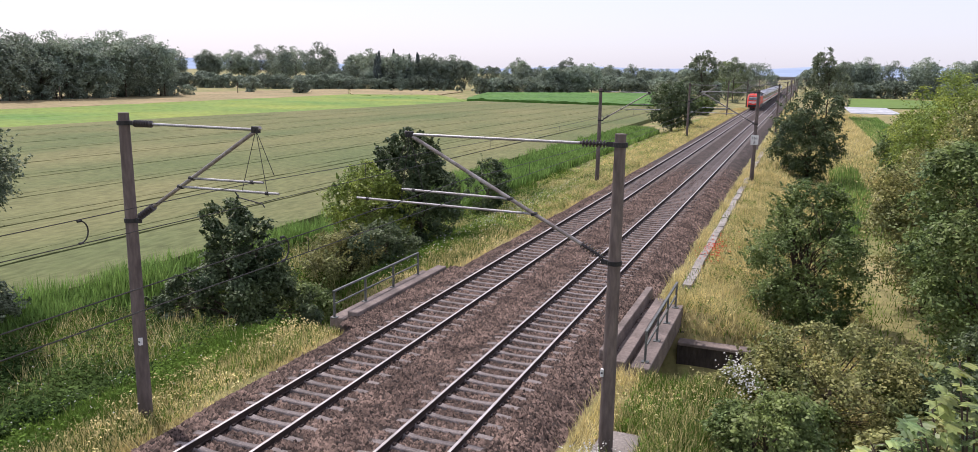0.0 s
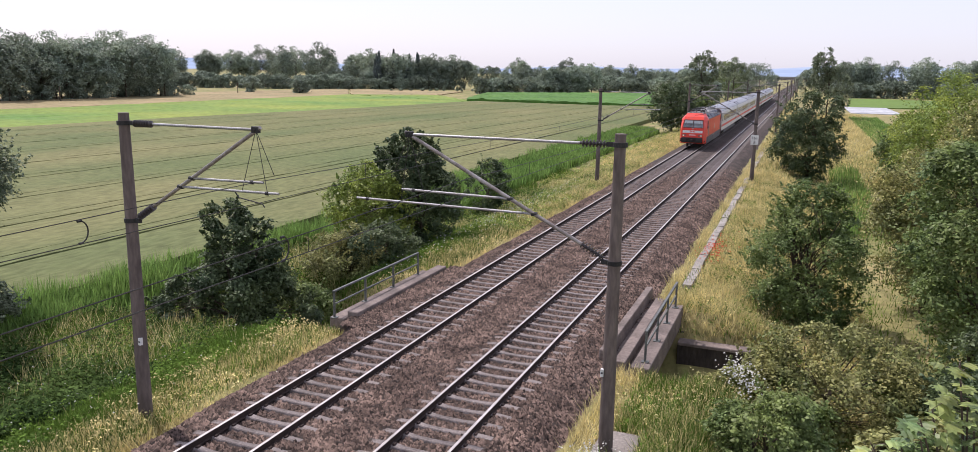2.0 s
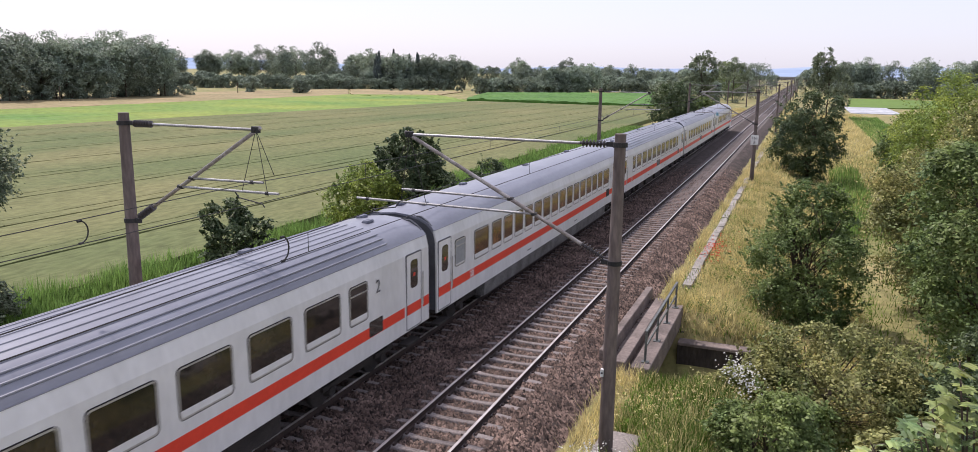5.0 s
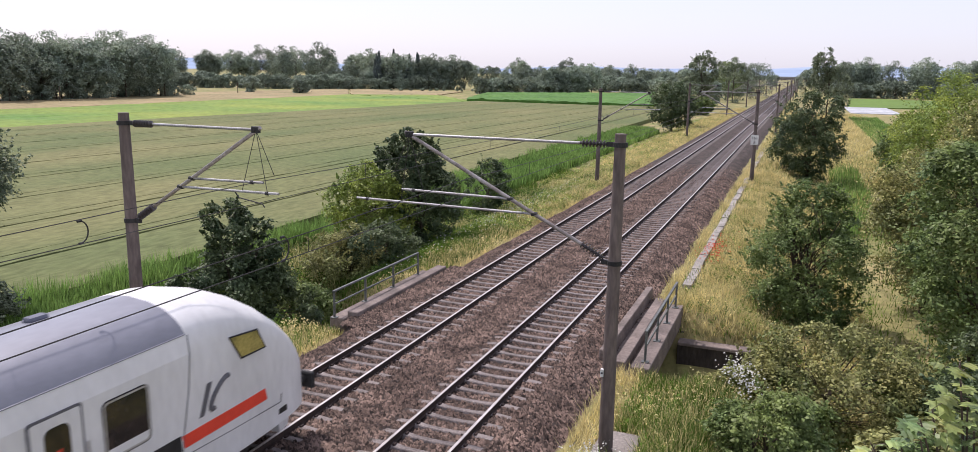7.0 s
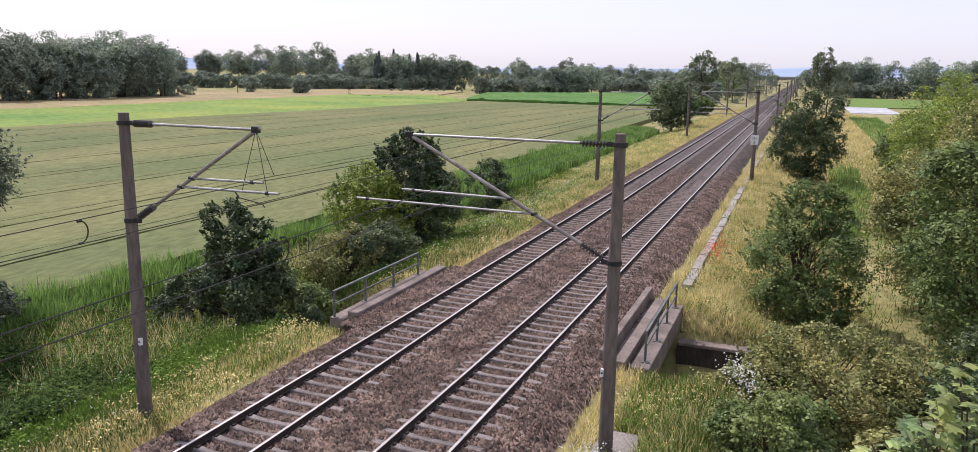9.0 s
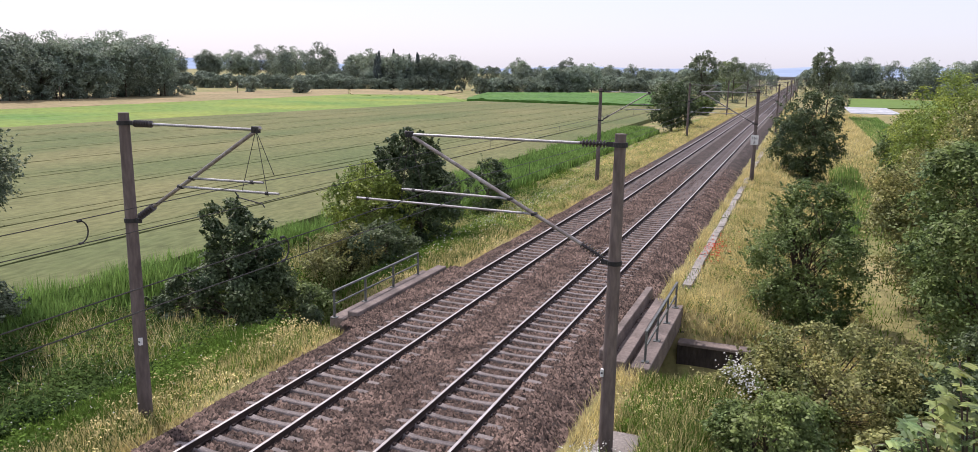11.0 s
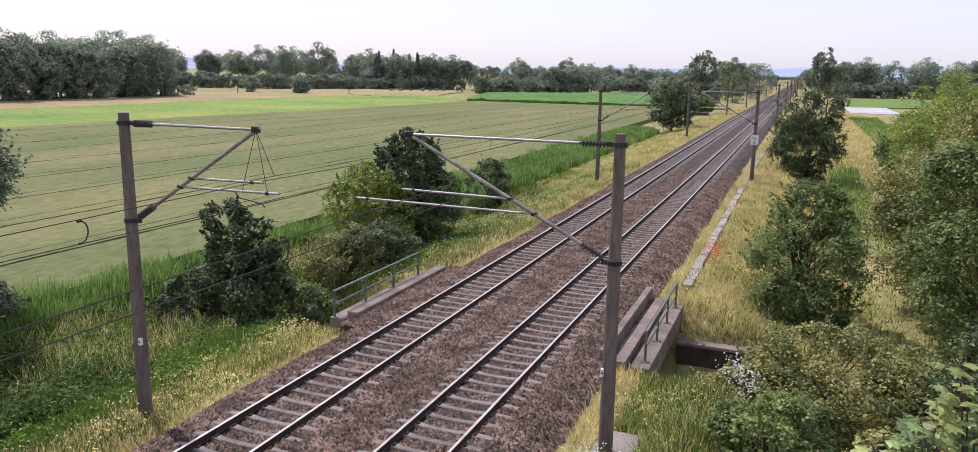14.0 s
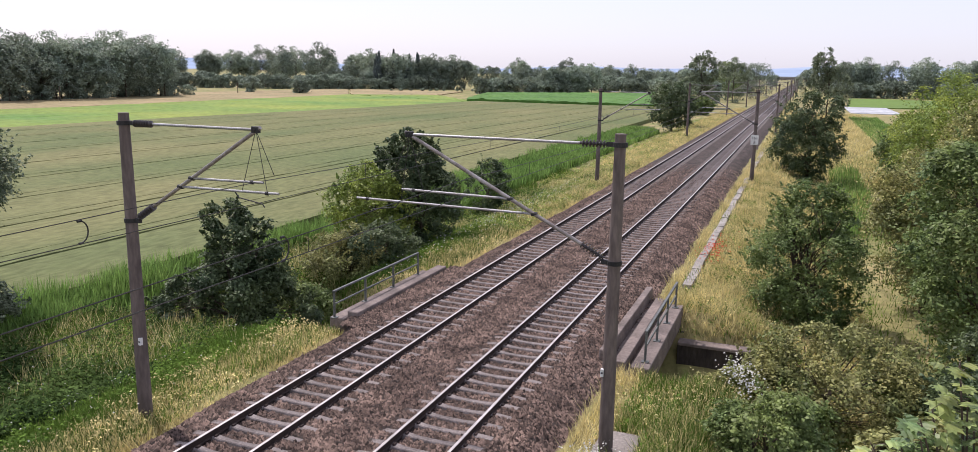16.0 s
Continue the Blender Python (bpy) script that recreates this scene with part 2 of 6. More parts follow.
wheat()
crop("beet_field", [(-136, -60), (-110.5, -60), (-84.5, 222), (-150, 256)], 0.4, M_BEET, "yellow-green leafy crop in full leaf", 50)
crop("beet_headland", [(-149.9, 256.5), (-84.6, 222.6), (-91, 234), (-124, 277)], 0.4, M_BEET, "green leafy crop at the field's end", 24)
crop("maize_field", [(-89, 226), (-21, 226), (-45, 372), (-112, 300)], 1.3, M_MAIZE, "deep green young maize", 50, 0.12)
crop("dry_meadow", [(-215, -60), (-136.6, -60), (-150.6, 256), (-197, 330)], 0.35, M_HAY, "tan mown meadow strip before the woods", 40)
crop("dry_headland", [(-196.5, 331), (-150.2, 257), (-124.4, 278), (-138, 335)], 0.35, M_HAY, "tan stubble beyond the leafy crop", 24)
crop("meadow", [(24, 300), (130, 300), (160, 420), (30, 420)], 0.25, M_MEADOW, "light green meadow beyond the path", 20)

# ---- track bed ----
Y0, Y1 = -720.0, 1300.0


BED = [(-4.75, -0.95), (-4.45, -0.62), (-3.95, -0.27), (-3.5, -0.17), (-2.82, -0.175), (-2.70, -0.235), (-1.25, -0.235), (-1.14, -0.175), (-0.55, -0.165), (0, -0.20),
       (0.55, -0.165), (1.14, -0.175), (1.25, -0.235), (2.70, -0.235), (2.82, -0.175), (3.5, -0.17), (3.95, -0.29), (4.6, -0.64), (5.0, -0.98)]


def heap(x, y):
    """Ballast lies higher against the kerb walls of the bridge."""
    return np.where((y > 21.4) & (y < 30.2) & (x < -3.4) & (x > -4.6), -0.20 - 0.04 * (-x - 3.4), -9.0)


def bed():
    prof = BED
    gy = np.unique(np.concatenate([np.linspace(Y0, 0, 8), np.arange(0, 60, 0.35), np.arange(60, 200, 2.0), np.linspace(200, Y1, 30)]))
    gx = np.unique(np.concatenate([np.linspace(-4.75, 5.0, 66), [q[0] for q in BED]]))
    base = np.interp(gx, [q[0] for q in prof], [q[1] for q in prof])
    rng = np.random.default_rng(5)
    v = []
    for y in gy:
        w = 0.012 if y < 60 else 0.0
        wob = 0.10 * math.sin(y * 0.7) + 0.06 * math.sin(y * 1.9 + 1)
        for x, z in zip(gx, base):
            z = max(z, heap(x, y))
            v.append((x + wob * max(0, abs(x) - 3.4) * 0.6, y, z + rng.normal(0, w)))
    n = len(gx)
    f = [(j * n + i, j * n + i + 1, (j + 1) * n + i + 1, (j + 1) * n + i) for j in range(len(gy) - 1) for i in range(n - 1)]
    return Shape().add(v, f)


solid("ballast_bed", bed(), M_BALLAST, "reddish-brown crushed stone ballast under two tracks", kind="structure", smooth=True)


def rail_shape(x):
    side = [(-0.062, -0.172), (0.062, -0.172), (0.062, -0.160), (0.012, -0.142), (0.010, -0.045), (0.034, -0.032), (0.034, -0.006), (-0.034, -0.006), (-0.034, -0.032), (-0.010, -0.045), (-0.012, -0.142), (-0.062, -0.160)]
    s = Shape().loft([[(x + a, y, b) for a, b in side] for y in (Y0, 0, 60, 200, 600, Y1)])
    top = [(-0.036, -0.008), (0.036, -0.008), (0.034, -0.002), (0.024, 0.0), (-0.024, 0.0), (-0.034, -0.002)]
    t = Shape().loft([[(x + a, y, b) for a, b in top] for y in (Y0, 0, 60, 200, 600, Y1)])
    return s, t


def sleeper_shape():
    s = Shape()
    rings = []
    for x, w, z in ((-1.3, 0.085, -0.180), (-1.27, 0.10, -0.165), (-0.98, 0.105, -0.150), (-0.6, 0.10, -0.152), (-0.3, 0.085, -0.178), (0.3, 0.085, -0.178), (0.6, 0.10, -0.152), (0.98, 0.105, -0.150), (1.27, 0.10, -0.165), (1.3, 0.085, -0.180)):
        rings.append([(x, -w - 0.05, -0.33), (x, -w, z - 0.02), (x, -w + 0.02, z), (x, w - 0.02, z), (x, w, z - 0.02), (x, w + 0.05, -0.33)])
    return s.loft(rings)


SLEEPER = sleeper_shape().mesh("sleeper")
SLEEPER.materials.append(M_SLEEPER)


def track(cx, phase):
    t = thing("railway_track", "polished steel rails on pale concrete sleepers", "railway track", group="double track")
    for sx in (-0.75, 0.75):
        side, top = rail_shape(cx + sx)
        r = part("rail", side, M_RAIL_SIDE, t, "rust-brown steel rail with a shiny head")
        part("rail_head", top, M_RAIL_TOP, r, "polished running surface")
    clips = Shape()
    y = phase
    for k in range(300):
        s = part("sleeper", SLEEPER, M_SLEEPER, t)
        s.location = (cx, y, 0)
        if k < 110:
            for sx in (-0.75, 0.75):
                for d in (-0.105, 0.105):
                    clips.box(cx + sx + d - 0.035, cx + sx + d + 0.035, y - 0.06, y + 0.06, -0.16, -0.115, 0.012)
        y += 0.6
    tagged(part("rail_fastening", clips, M_RAIL_SIDE, t), kind="stuff")
    far = Shape()
    while y < 420:
        far.box(cx - 1.3, cx + 1.3, y - 0.10, y + 0.10, -0.3, -0.155)
        y += 0.6
    tagged(part("far_sleeper", far, M_SLEEPER, t), kind="stuff")
    return t


track(TRACK_L, 8.93)
track(TRACK_R, 9.01)


# ---- overhead line ----
def mast(x, y, base, top, side, strut_z, tube_z, tip, group="overhead line masts", sign=False):
    """side +1: the arm reaches towards +x. tip: x of the arm's end."""
    t = thing("overhead_line_mast", "spun concrete mast with a tubular steel cantilever", "catenary mast", pose(x, y, 0), group)
    s = Shape()
    n = 18
    ring = lambda z, r: [(math.cos(2 * math.pi * i / n) * r, math.sin(2 * math.pi * i / n) * r, z) for i in range(n)]
    s.loft([ring(base - 0.6, 0.178), ring((base + top) / 2, 0.15), ring(top - 0.01, 0.124), ring(top, 0.115)])
    part("pole", s, M_POLE, t, smooth=True)
    d = side
    L = (tip - x) * d
    for nm, z in (("top_bracket", top - 0.24), ("lower_bracket", strut_z - 0.08)):
        part(nm, Shape().tube((0, 0, z - 0.05), (0, 0, z + 0.05), 0.165, 0.165, 18).box(min(d * 0.12, d * 0.3), max(d * 0.12, d * 0.3), -0.04, 0.04, z - 0.05, z + 0.05), M_DARK, t)
    zt = top - 0.24
    ins = Shape().ribbed((d * 0.28, 0, zt), (d * 0.9, 0, zt), 0.035, 0.085, 7)
    part("top_insulator", ins, M_INSUL, t, "dark ribbed insulator", smooth=True)
    part("top_tube", Shape().tube((d * 0.85, 0, zt), (d * L, 0, zt + 0.0), 0.032), M_STEEL, t, "galvanised tie tube", smooth=True)
    # strut: rises from the lower bracket to the tip
    a, b = Vector((d * 0.25, 0, strut_z)), Vector((d * (L + 0.12), 0, zt + 0.05))
    u = (b - a).normalized()
    ins = Shape().ribbed(a, a + u * 0.65, 0.035, 0.09, 7)
    part("strut_insulator", ins, M_INSUL, t, "dark ribbed insulator", smooth=True)
    part("strut", Shape().tube(a + u * 0.6, b, 0.046), M_TUBE, t, "grey sloping cantilever tube", smooth=True)
    part("tip_clamp", Shape().box(min(d * (L - 0.1), d * (L + 0.1)), max(d * (L - 0.1), d * (L + 0.1)), -0.05, 0.05, zt - 0.07, zt + 0.07, 0.015).tube((d * L, -0.09, zt), (d * L, 0.09, zt), 0.02), M_DARK, t)
    # registration tubes
    at = lambda z: a.x + (b.x - a.x) * (z - a.z) / (b.z - a.z)
    for k, (dz, reach) in enumerate(((0.0, tube_z[1]), (tube_z[2], tube_z[3]))):
        z = tube_z[0] + dz
        x1 = (reach - x)
        tub = part("registration_tube" if k == 0 else "upper_tube", Shape().tube((at(z), 0, z), (x1, 0, z + 0.03), 0.028), M_STEEL, t, "galvanised registration tube", smooth=True)
        part("clamp", Shape().tube((at(z) - 0.07, 0, z), (at(z) + 0.07, 0, z), 0.05), M_DARK, tub)
        part("wire_clamp", Shape().tube((x1 - d * 0.35, 0, z + 0.02), (x1 - d * 0.28, 0, z + 0.02), 0.045), M_DARK, tub)
    z = tube_z[0]
    x1 = tube_z[1] - x
    part("steady_arm", Shape().path([(x1 - d * 1.2, 0, z), (x1 - d * 1.1, 0, z - 0.13), (x1 - d * 0.45, 0, z - 0.23), (x1 - d * 0.4, 0, z - 0.3)], 0.015), M_DARK, t, "thin steady arm")
    for dx, dz in ((-d * 0.45, tube_z[0] - zt + 0.02), (d * 0.25, tube_z[0] - zt), (d * 0.45, -1.0)):
        part("suspension_wire", Shape().tube((d * L, 0, zt), (d * L + dx, 0.0, zt + dz), 0.008, n=5), M_WIRE, t, "thin steel suspension wire")
    if y < 20:
        pl = part("number_plate", Shape().box(0.13 * d - 0.035, 0.13 * d + 0.035, -0.165, -0.08, 1.40, 1.58, 0.0), M_WHITE, t, "small white mast plate with dark marks")
        part("plate_mark", Shape().box(0.13 * d - 0.02, 0.13 * d + 0.02, -0.169, -0.15, 1.47, 1.51), M_BLACK, pl)
    if sign:
        p = part("kilometre_plate", Shape().box(-0.30, 0.30, -0.215, -0.195, 2.62, 3.42, 0.0), M_WHITE, t, "white enamel kilometre plate with black figures")
        part("plate_bracket", Shape().tube((0, 0, 2.75), (0, 0, 2.79), 0.19, 0.19, 16).tube((0, 0, 3.25), (0, 0, 3.29), 0.19, 0.19, 16), M_STEEL, t)
        for txt, zz, size in (("161", 3.06, 0.34), ("8", 2.68, 0.34)):
            cu = bpy.data.curves.new("figures", "FONT")
            cu.body, cu.size, cu.align_x, cu.extrude = txt, size, "CENTER", 0.002
            ob = new("figures", cu)
            dg = bpy.context.evaluated_depsgraph_get()
            me = bpy.data.meshes.new_from_object(ob.evaluated_get(dg))
            bpy.data.objects.remove(ob)
            me.materials.append(M_BLACK)
            fo = new("figures", me)
            fo.parent = p
            fo.matrix_basis = pose(0, -0.219, zz, 90, 0, 0)
    return t


mast(-5.62, 13.95, -0.62, 7.13, 1, 4.62, (5.47, -1.25, 0.22, -1.65), -1.80)
mast(5.69, 16.7, -0.68, 6.95, -1, 4.15, (5.02, -0.95, 0.31, 0.34), 0.55)
mast(-5.75, 61.5, -0.62, 7.03, 1, 4.60, (5.47, -1.0, 0.40, -1.9), -1.9)
mast(5.85, 68.0, -0.68, 7.10, -1, 4.40, (5.10, 0.5, 0.40, 1.4), 1.2, sign=True)
for k, y in enumerate((113.5, 174.5, 235, 296, 357, 420, 485)):
    mast(-5.7, y, -0.62, 7.06, 1, 4.60, (5.47, -1.0, 0.40, -1.9), -1.9)
for k, y in enumerate((128, 190, 250, 312, 374, 436, 498)):
    mast(5.75, y, -0.68, 7.06, -1, 4.50, (5.2, 0.9, 0.40, 1.6), 1.2)


def wires(cx, supports, zig):
    """Contact wire, carrier and droppers of one track; the carrier sags between its supports."""
    t = thing("overhead_wire", "thin dark contact wire and carrier with droppers", "overhead line", group="overhead wires")

    def line(name, pts, r):
        s = Shape()
        n = 5
        ring = lambda p: [(p[0] + r * math.cos(2 * math.pi * i / n), p[1], p[2] + r * math.sin(2 * math.pi * i / n)) for i in range(n)]
        return part(name, s.loft([ring(p) for p in pts]), M_WIRE, t, smooth=True)

    pts_c, pts_m = [], []
    for (ya, za), (yb, zb) in zip(supports, supports[1:]):
        for i in range(10):
            u = i / 10
            y = ya + (yb - ya) * u
            x = cx - 0.12 * zig * (1 - 2 * u)
            z = za + (zb - za) * u - 0.9 * u * (1 - u)
            pts_c.append((x, y, 5.24))
            pts_m.append((x, y, z))
            if i in (1, 3, 5, 7, 9):
                part("dropper", Shape().tube((x, y, 5.24), (x, y, z), 0.006, n=5), M_WIRE, t)
        zig = -zig
    line("contact_wire", pts_c, 0.009)
    line("carrier_wire", pts_m, 0.009)
    return t


def jumper(t, x, y):
    """A loop of cable that joins carrier and contact wire."""
    loop = [(x, y + 0.10 + 0.16 * math.sin(a), 5.43 + 0.19 * math.cos(a)) for a in np.linspace(0.0, math.pi, 9)]
    part("jumper", Shape().path(loop, 0.013, 6), M_WIRE, t, "looped jumper cable")
    part("jumper_clamp", Shape().tube((x, y + 0.06, 5.235), (x, y + 0.14, 5.235), 0.022).tube((x, y + 0.06, 5.62), (x, y + 0.14, 5.62), 0.022), M_DARK, t)


jumper(wires(TRACK_L, [(-48, 5.72), (13.95, 5.72), (61.5, 5.85), (113.5, 5.85), (174.5, 5.85), (235, 5.85), (296, 5.85)], 1), TRACK_L + 0.05, 9.3)
jumper(wires(TRACK_R, [(-45, 5.65), (16.7, 5.65), (68, 5.8), (128, 5.8), (190, 5.8), (250, 5.8), (312, 5.8)], -1), TRACK_R - 0.1, 9.75)

# ---- the train ----
SPEED = 55.7
HEAD = 11.15 + SPEED * 3.4          # where the front buffers stand at the start
M_RED = surface("traffic_red_paint", (0.74, 0.045, 0.020), (0.66, 0.038, 0.018), 0.9, 0.42, fine_mix=0.06, spec=0.45, bump=0.05, bump_scale=3)
M_COACH = surface("light_grey_coach_paint", (0.70, 0.70, 0.69), (0.60, 0.60, 0.585), 0.7, 0.38, fine_mix=0.07, spec=0.4, stretch=(1, 1, 0.4))
M_STRIPE = surface("red_stripe_paint", (0.76, 0.065, 0.032), (0.68, 0.055, 0.028), 1.0, 0.42, fine_mix=0.06, spec=0.4)
M_ROOF = surface("grey_roof_paint", (0.20, 0.207, 0.24), (0.16, 0.165, 0.195), 0.8, 0.32, fine_mix=0.1, spec=0.9, stretch=(1, 0.5, 1))
M_SHOULDER = surface("slate_grey_panels", (0.115, 0.125, 0.16), (0.085, 0.092, 0.12), 0.9, 0.5, fine_mix=0.12, spec=0.3)
M_LOCOROOF = surface("pale_roof_panels", (0.34, 0.335, 0.33), (0.24, 0.235, 0.235), 0.8, 0.45, fine_mix=0.2)
M_SKIRT = surface("dark_grey_skirt", (0.105, 0.108, 0.12), (0.08, 0.082, 0.09), 1.2, 0.55, fine_mix=0.15)
M_DUSTY = surface("dusty_grey_skirt", (0.17, 0.165, 0.16), (0.085, 0.08, 0.075), 1.6, 0.7, fine_mix=0.35)
M_UNDER = surface("dusty_underframe", (0.045, 0.038, 0.034), (0.028, 0.025, 0.023), 3, 0.85)
M_GLASS = surface("tinted_window_glass", (0.030, 0.027, 0.024), (0.016, 0.015, 0.014), 1.2, 0.06, fine_mix=0.3, spec=0.6, thing=0.4)
M_AMBER = surface("amber_window_glass", (0.15, 0.068, 0.022), (0.045, 0.024, 0.012), 1.6, 0.07, fine_mix=0.5, spec=0.6, thing=0.3)
M_CABWINDOW = surface("yellowish_cab_glass", (0.36, 0.30, 0.09), (0.20, 0.17, 0.06), 2.0, 0.08, fine_mix=0.3, spec=0.6)
M_FROST = surface("frosted_glass", (0.33, 0.35, 0.36), (0.26, 0.28, 0.29), 1.2, 0.35, fine_mix=0.1)
M_CABGLASS = surface("cab_side_glass", (0.26, 0.25, 0.19), (0.10, 0.10, 0.08), 1.3, 0.08, spec=0.7, fine_mix=0.3)
M_SCREEN = surface("windscreen_glass", (0.16, 0.17, 0.18), (0.03, 0.03, 0.032), 1.1, 0.06, spec=0.7, fine_mix=0.2)
M_FRAME = surface("pale_window_frame", (0.50, 0.49, 0.46), (0.40, 0.39, 0.37), 4, 0.4, 0.4)
M_RUBBER = surface("black_rubber", (0.018, 0.018, 0.018), (0.03, 0.03, 0.03), 3, 0.75)
M_LAMP = glow("headlight_glass", (0.9, 0.72, 0.48), 0.35)
M_REDLABEL = surface("red_door_label", (0.62, 0.07, 0.04), (0.5, 0.05, 0.03), 4, 0.4)
M_TURQUOISE = surface("turquoise_spray", (0.05, 0.42, 0.55), (0.12, 0.50, 0.62), 3, 0.5)
M_LILAC = surface("lilac_spray", (0.30, 0.30, 0.42), (0.2, 0.2, 0.28), 3, 0.5)
M_LETTER = surface("grey_lettering", (0.10, 0.10, 0.11), (0.13, 0.13, 0.14), 3, 0.5)
M_YELLOW = surface("yellow_band", (0.65, 0.42, 0.03), (0.55, 0.36, 0.03), 3, 0.5)


def round_rect(cy, cz, w, h, r, n=4):
    """Outline in the y-z plane."""
    pts = []
    for sy, sz, a0 in ((1, 1, 0), (-1, 1, 90), (-1, -1, 180), (1, -1, 270)):
        for k in range(n + 1):
            a = radians(a0 + 90 * k / n)
            pts.append((cy + sy * (w / 2 - r) + r * math.cos(a), cz + sz * (h / 2 - r) + r * math.sin(a)))
    return pts


def side_plate(s, x, outline, depth, sgn):
    """A plate on a side wall whose outline is given in y and z; sgn tells the wall."""
    return s.loft([[(sgn * (x - 0.02), a, b) for a, b in outline], [(sgn * (x + depth), a, b) for a, b in outline]])


def side_ring(s, x, outer, inner, depth, sgn):
    n = len(outer)
    v = [(sgn * (x - 0.01), a, b) for a, b in outer] + [(sgn * (x + depth), a, b) for a, b in outer] + [(sgn * (x + depth), a, b) for a, b in inner] + [(sgn * (x - 0.01), a, b) for a, b in inner]
    f = []
    for i in range(n):
        j = (i + 1) % n
        for k in range(3):
            f.append((k * n + i, k * n + j, (k + 1) * n + j, (k + 1) * n + i))
    return s.add(v, f)


def words(name, body, size, material, parent, matrix, label=""):
    cu = bpy.data.curves.new(name, "FONT")
    cu.body, cu.size, cu.align_x, cu.extrude = body, size, "CENTER", 0.002
    ob = new(name, cu)
    me = bpy.data.meshes.new_from_object(ob.evaluated_get(bpy.context.evaluated_depsgraph_get()))
    bpy.data.objects.remove(ob)
    me.materials.clear()
    me.materials.append(material)
    o = new(name, me)
    o.parent = parent
    o.matrix_basis = matrix
    return tagged(o, label)


def window(parent, x, cy, cz, w, h, pane, sgn, split=False):
    outer, inner = round_rect(cy, cz, w, h, 0.10), round_rect(cy, cz, w - 0.07, h - 0.07, 0.07)
    fr = part("window", side_ring(Shape(), x, outer, inner, 0.012, sgn), M_FRAME, parent)
    part("seal", side_ring(Shape(), x, round_rect(cy, cz, w + 0.035, h + 0.035, 0.115), outer, 0.009, sgn), M_RUBBER, fr)
    part("pane", side_plate(Shape(), x, round_rect(cy, cz, w - 0.06, h - 0.06, 0.07), 0.004, sgn), pane, fr)
    if split:
        part("crossbar", Shape().box(min(sgn * x, sgn * (x + 0.014)), max(sgn * x, sgn * (x + 0.014)), cy - w / 2 + 0.05, cy + w / 2 - 0.05, cz + h * 0.24, cz + h * 0.24 + 0.035), M_FRAME, fr)
    return fr


def bogie(parent, cy, base, radius, width=1.05, wheels=2):
    b = part("bogie", Shape().box(-width - 0.02, -width + 0.12, cy - base / 2 - 0.75, cy + base / 2 + 0.75, 0.48, 0.72, 0.03)
             .box(width - 0.12, width + 0.02, cy - base / 2 - 0.75, cy + base / 2 + 0.75, 0.48, 0.72, 0.03)
             .box(-width, width, cy - 0.3, cy + 0.3, 0.45, 0.75), M_UNDER, parent, "dusty dark bogie frame")
    for yy in (cy - base / 2, cy + base / 2):
        s = Shape().tube((-0.98, yy, radius), (0.98, yy, radius), 0.09)
        for sx in (-0.75, 0.75):
            s.tube((sx - 0.065, yy, radius), (sx + 0.065, yy, radius), radius, radius, 24)
        part("wheelset", s, M_UNDER, b, smooth=True)
        for sx in (-width - 0.04, width + 0.04):
            part("axle_box", Shape().tube((sx - 0.09, yy, radius), (sx + 0.09, yy, radius), 0.16, 0.13, 12).box(sx - 0.06, sx + 0.06, yy - 0.35, yy + 0.35, radius + 0.08, radius + 0.2), M_UNDER, b)
    return b


def buffers(parent, y, d):
    for sx in (-0.875, 0.875):
        b = part("buffer", Shape().tube((sx, y + d * 0.65, 1.05), (sx, y + d * 0.1, 1.05), 0.13, 0.11, 14), M_DARK, parent, "black steel buffer", smooth=True)
        part("buffer_plate", Shape().box(sx - 0.30, sx + 0.30, min(y, y + d * 0.12), max(y, y + d * 0.12), 0.86, 1.24, 0.03), M_DARK, b)
    part("coupling_hook", Shape().box(-0.09, 0.09, min(y + d * 0.1, y + d * 0.7), max(y + d * 0.1, y + d * 0.7), 0.9, 1.1, 0.02)
         .tube((0, y + d * 0.15, 1.0), (0, y + d * 0.25, 0.55), 0.05), M_DARK, parent)
    for sx in (-0.35, 0.3, 0.5):
        part("brake_hose", Shape().path([(sx, y + d * 0.6, 0.95), (sx, y + d * 0.3, 0.85), (sx + 0.05, y + d * 0.25, 0.55), (sx + 0.1, y + d * 0.5, 0.5)], 0.028), M_RUBBER, parent)


def outline_emblem(parent, x, cy, cz, s, sgn):
    """A white outline with two plain white marks, straight on the red paint."""
    e = part("emblem", side_ring(Shape(), x, round_rect(cy, cz, s * 1.35, s, 0.07), round_rect(cy, cz, s * 1.22, s * 0.87, 0.05), 0.006, sgn), M_WHITE, parent, "white outlined emblem")
    for d in (-0.25, 0.25):
        part("mark", side_ring(Shape(), x, round_rect(cy + d * s, cz, s * 0.40, s * 0.56, 0.07), round_rect(cy + d * s, cz, s * 0.20, s * 0.34, 0.04), 0.006, sgn), M_WHITE, e)
    return e


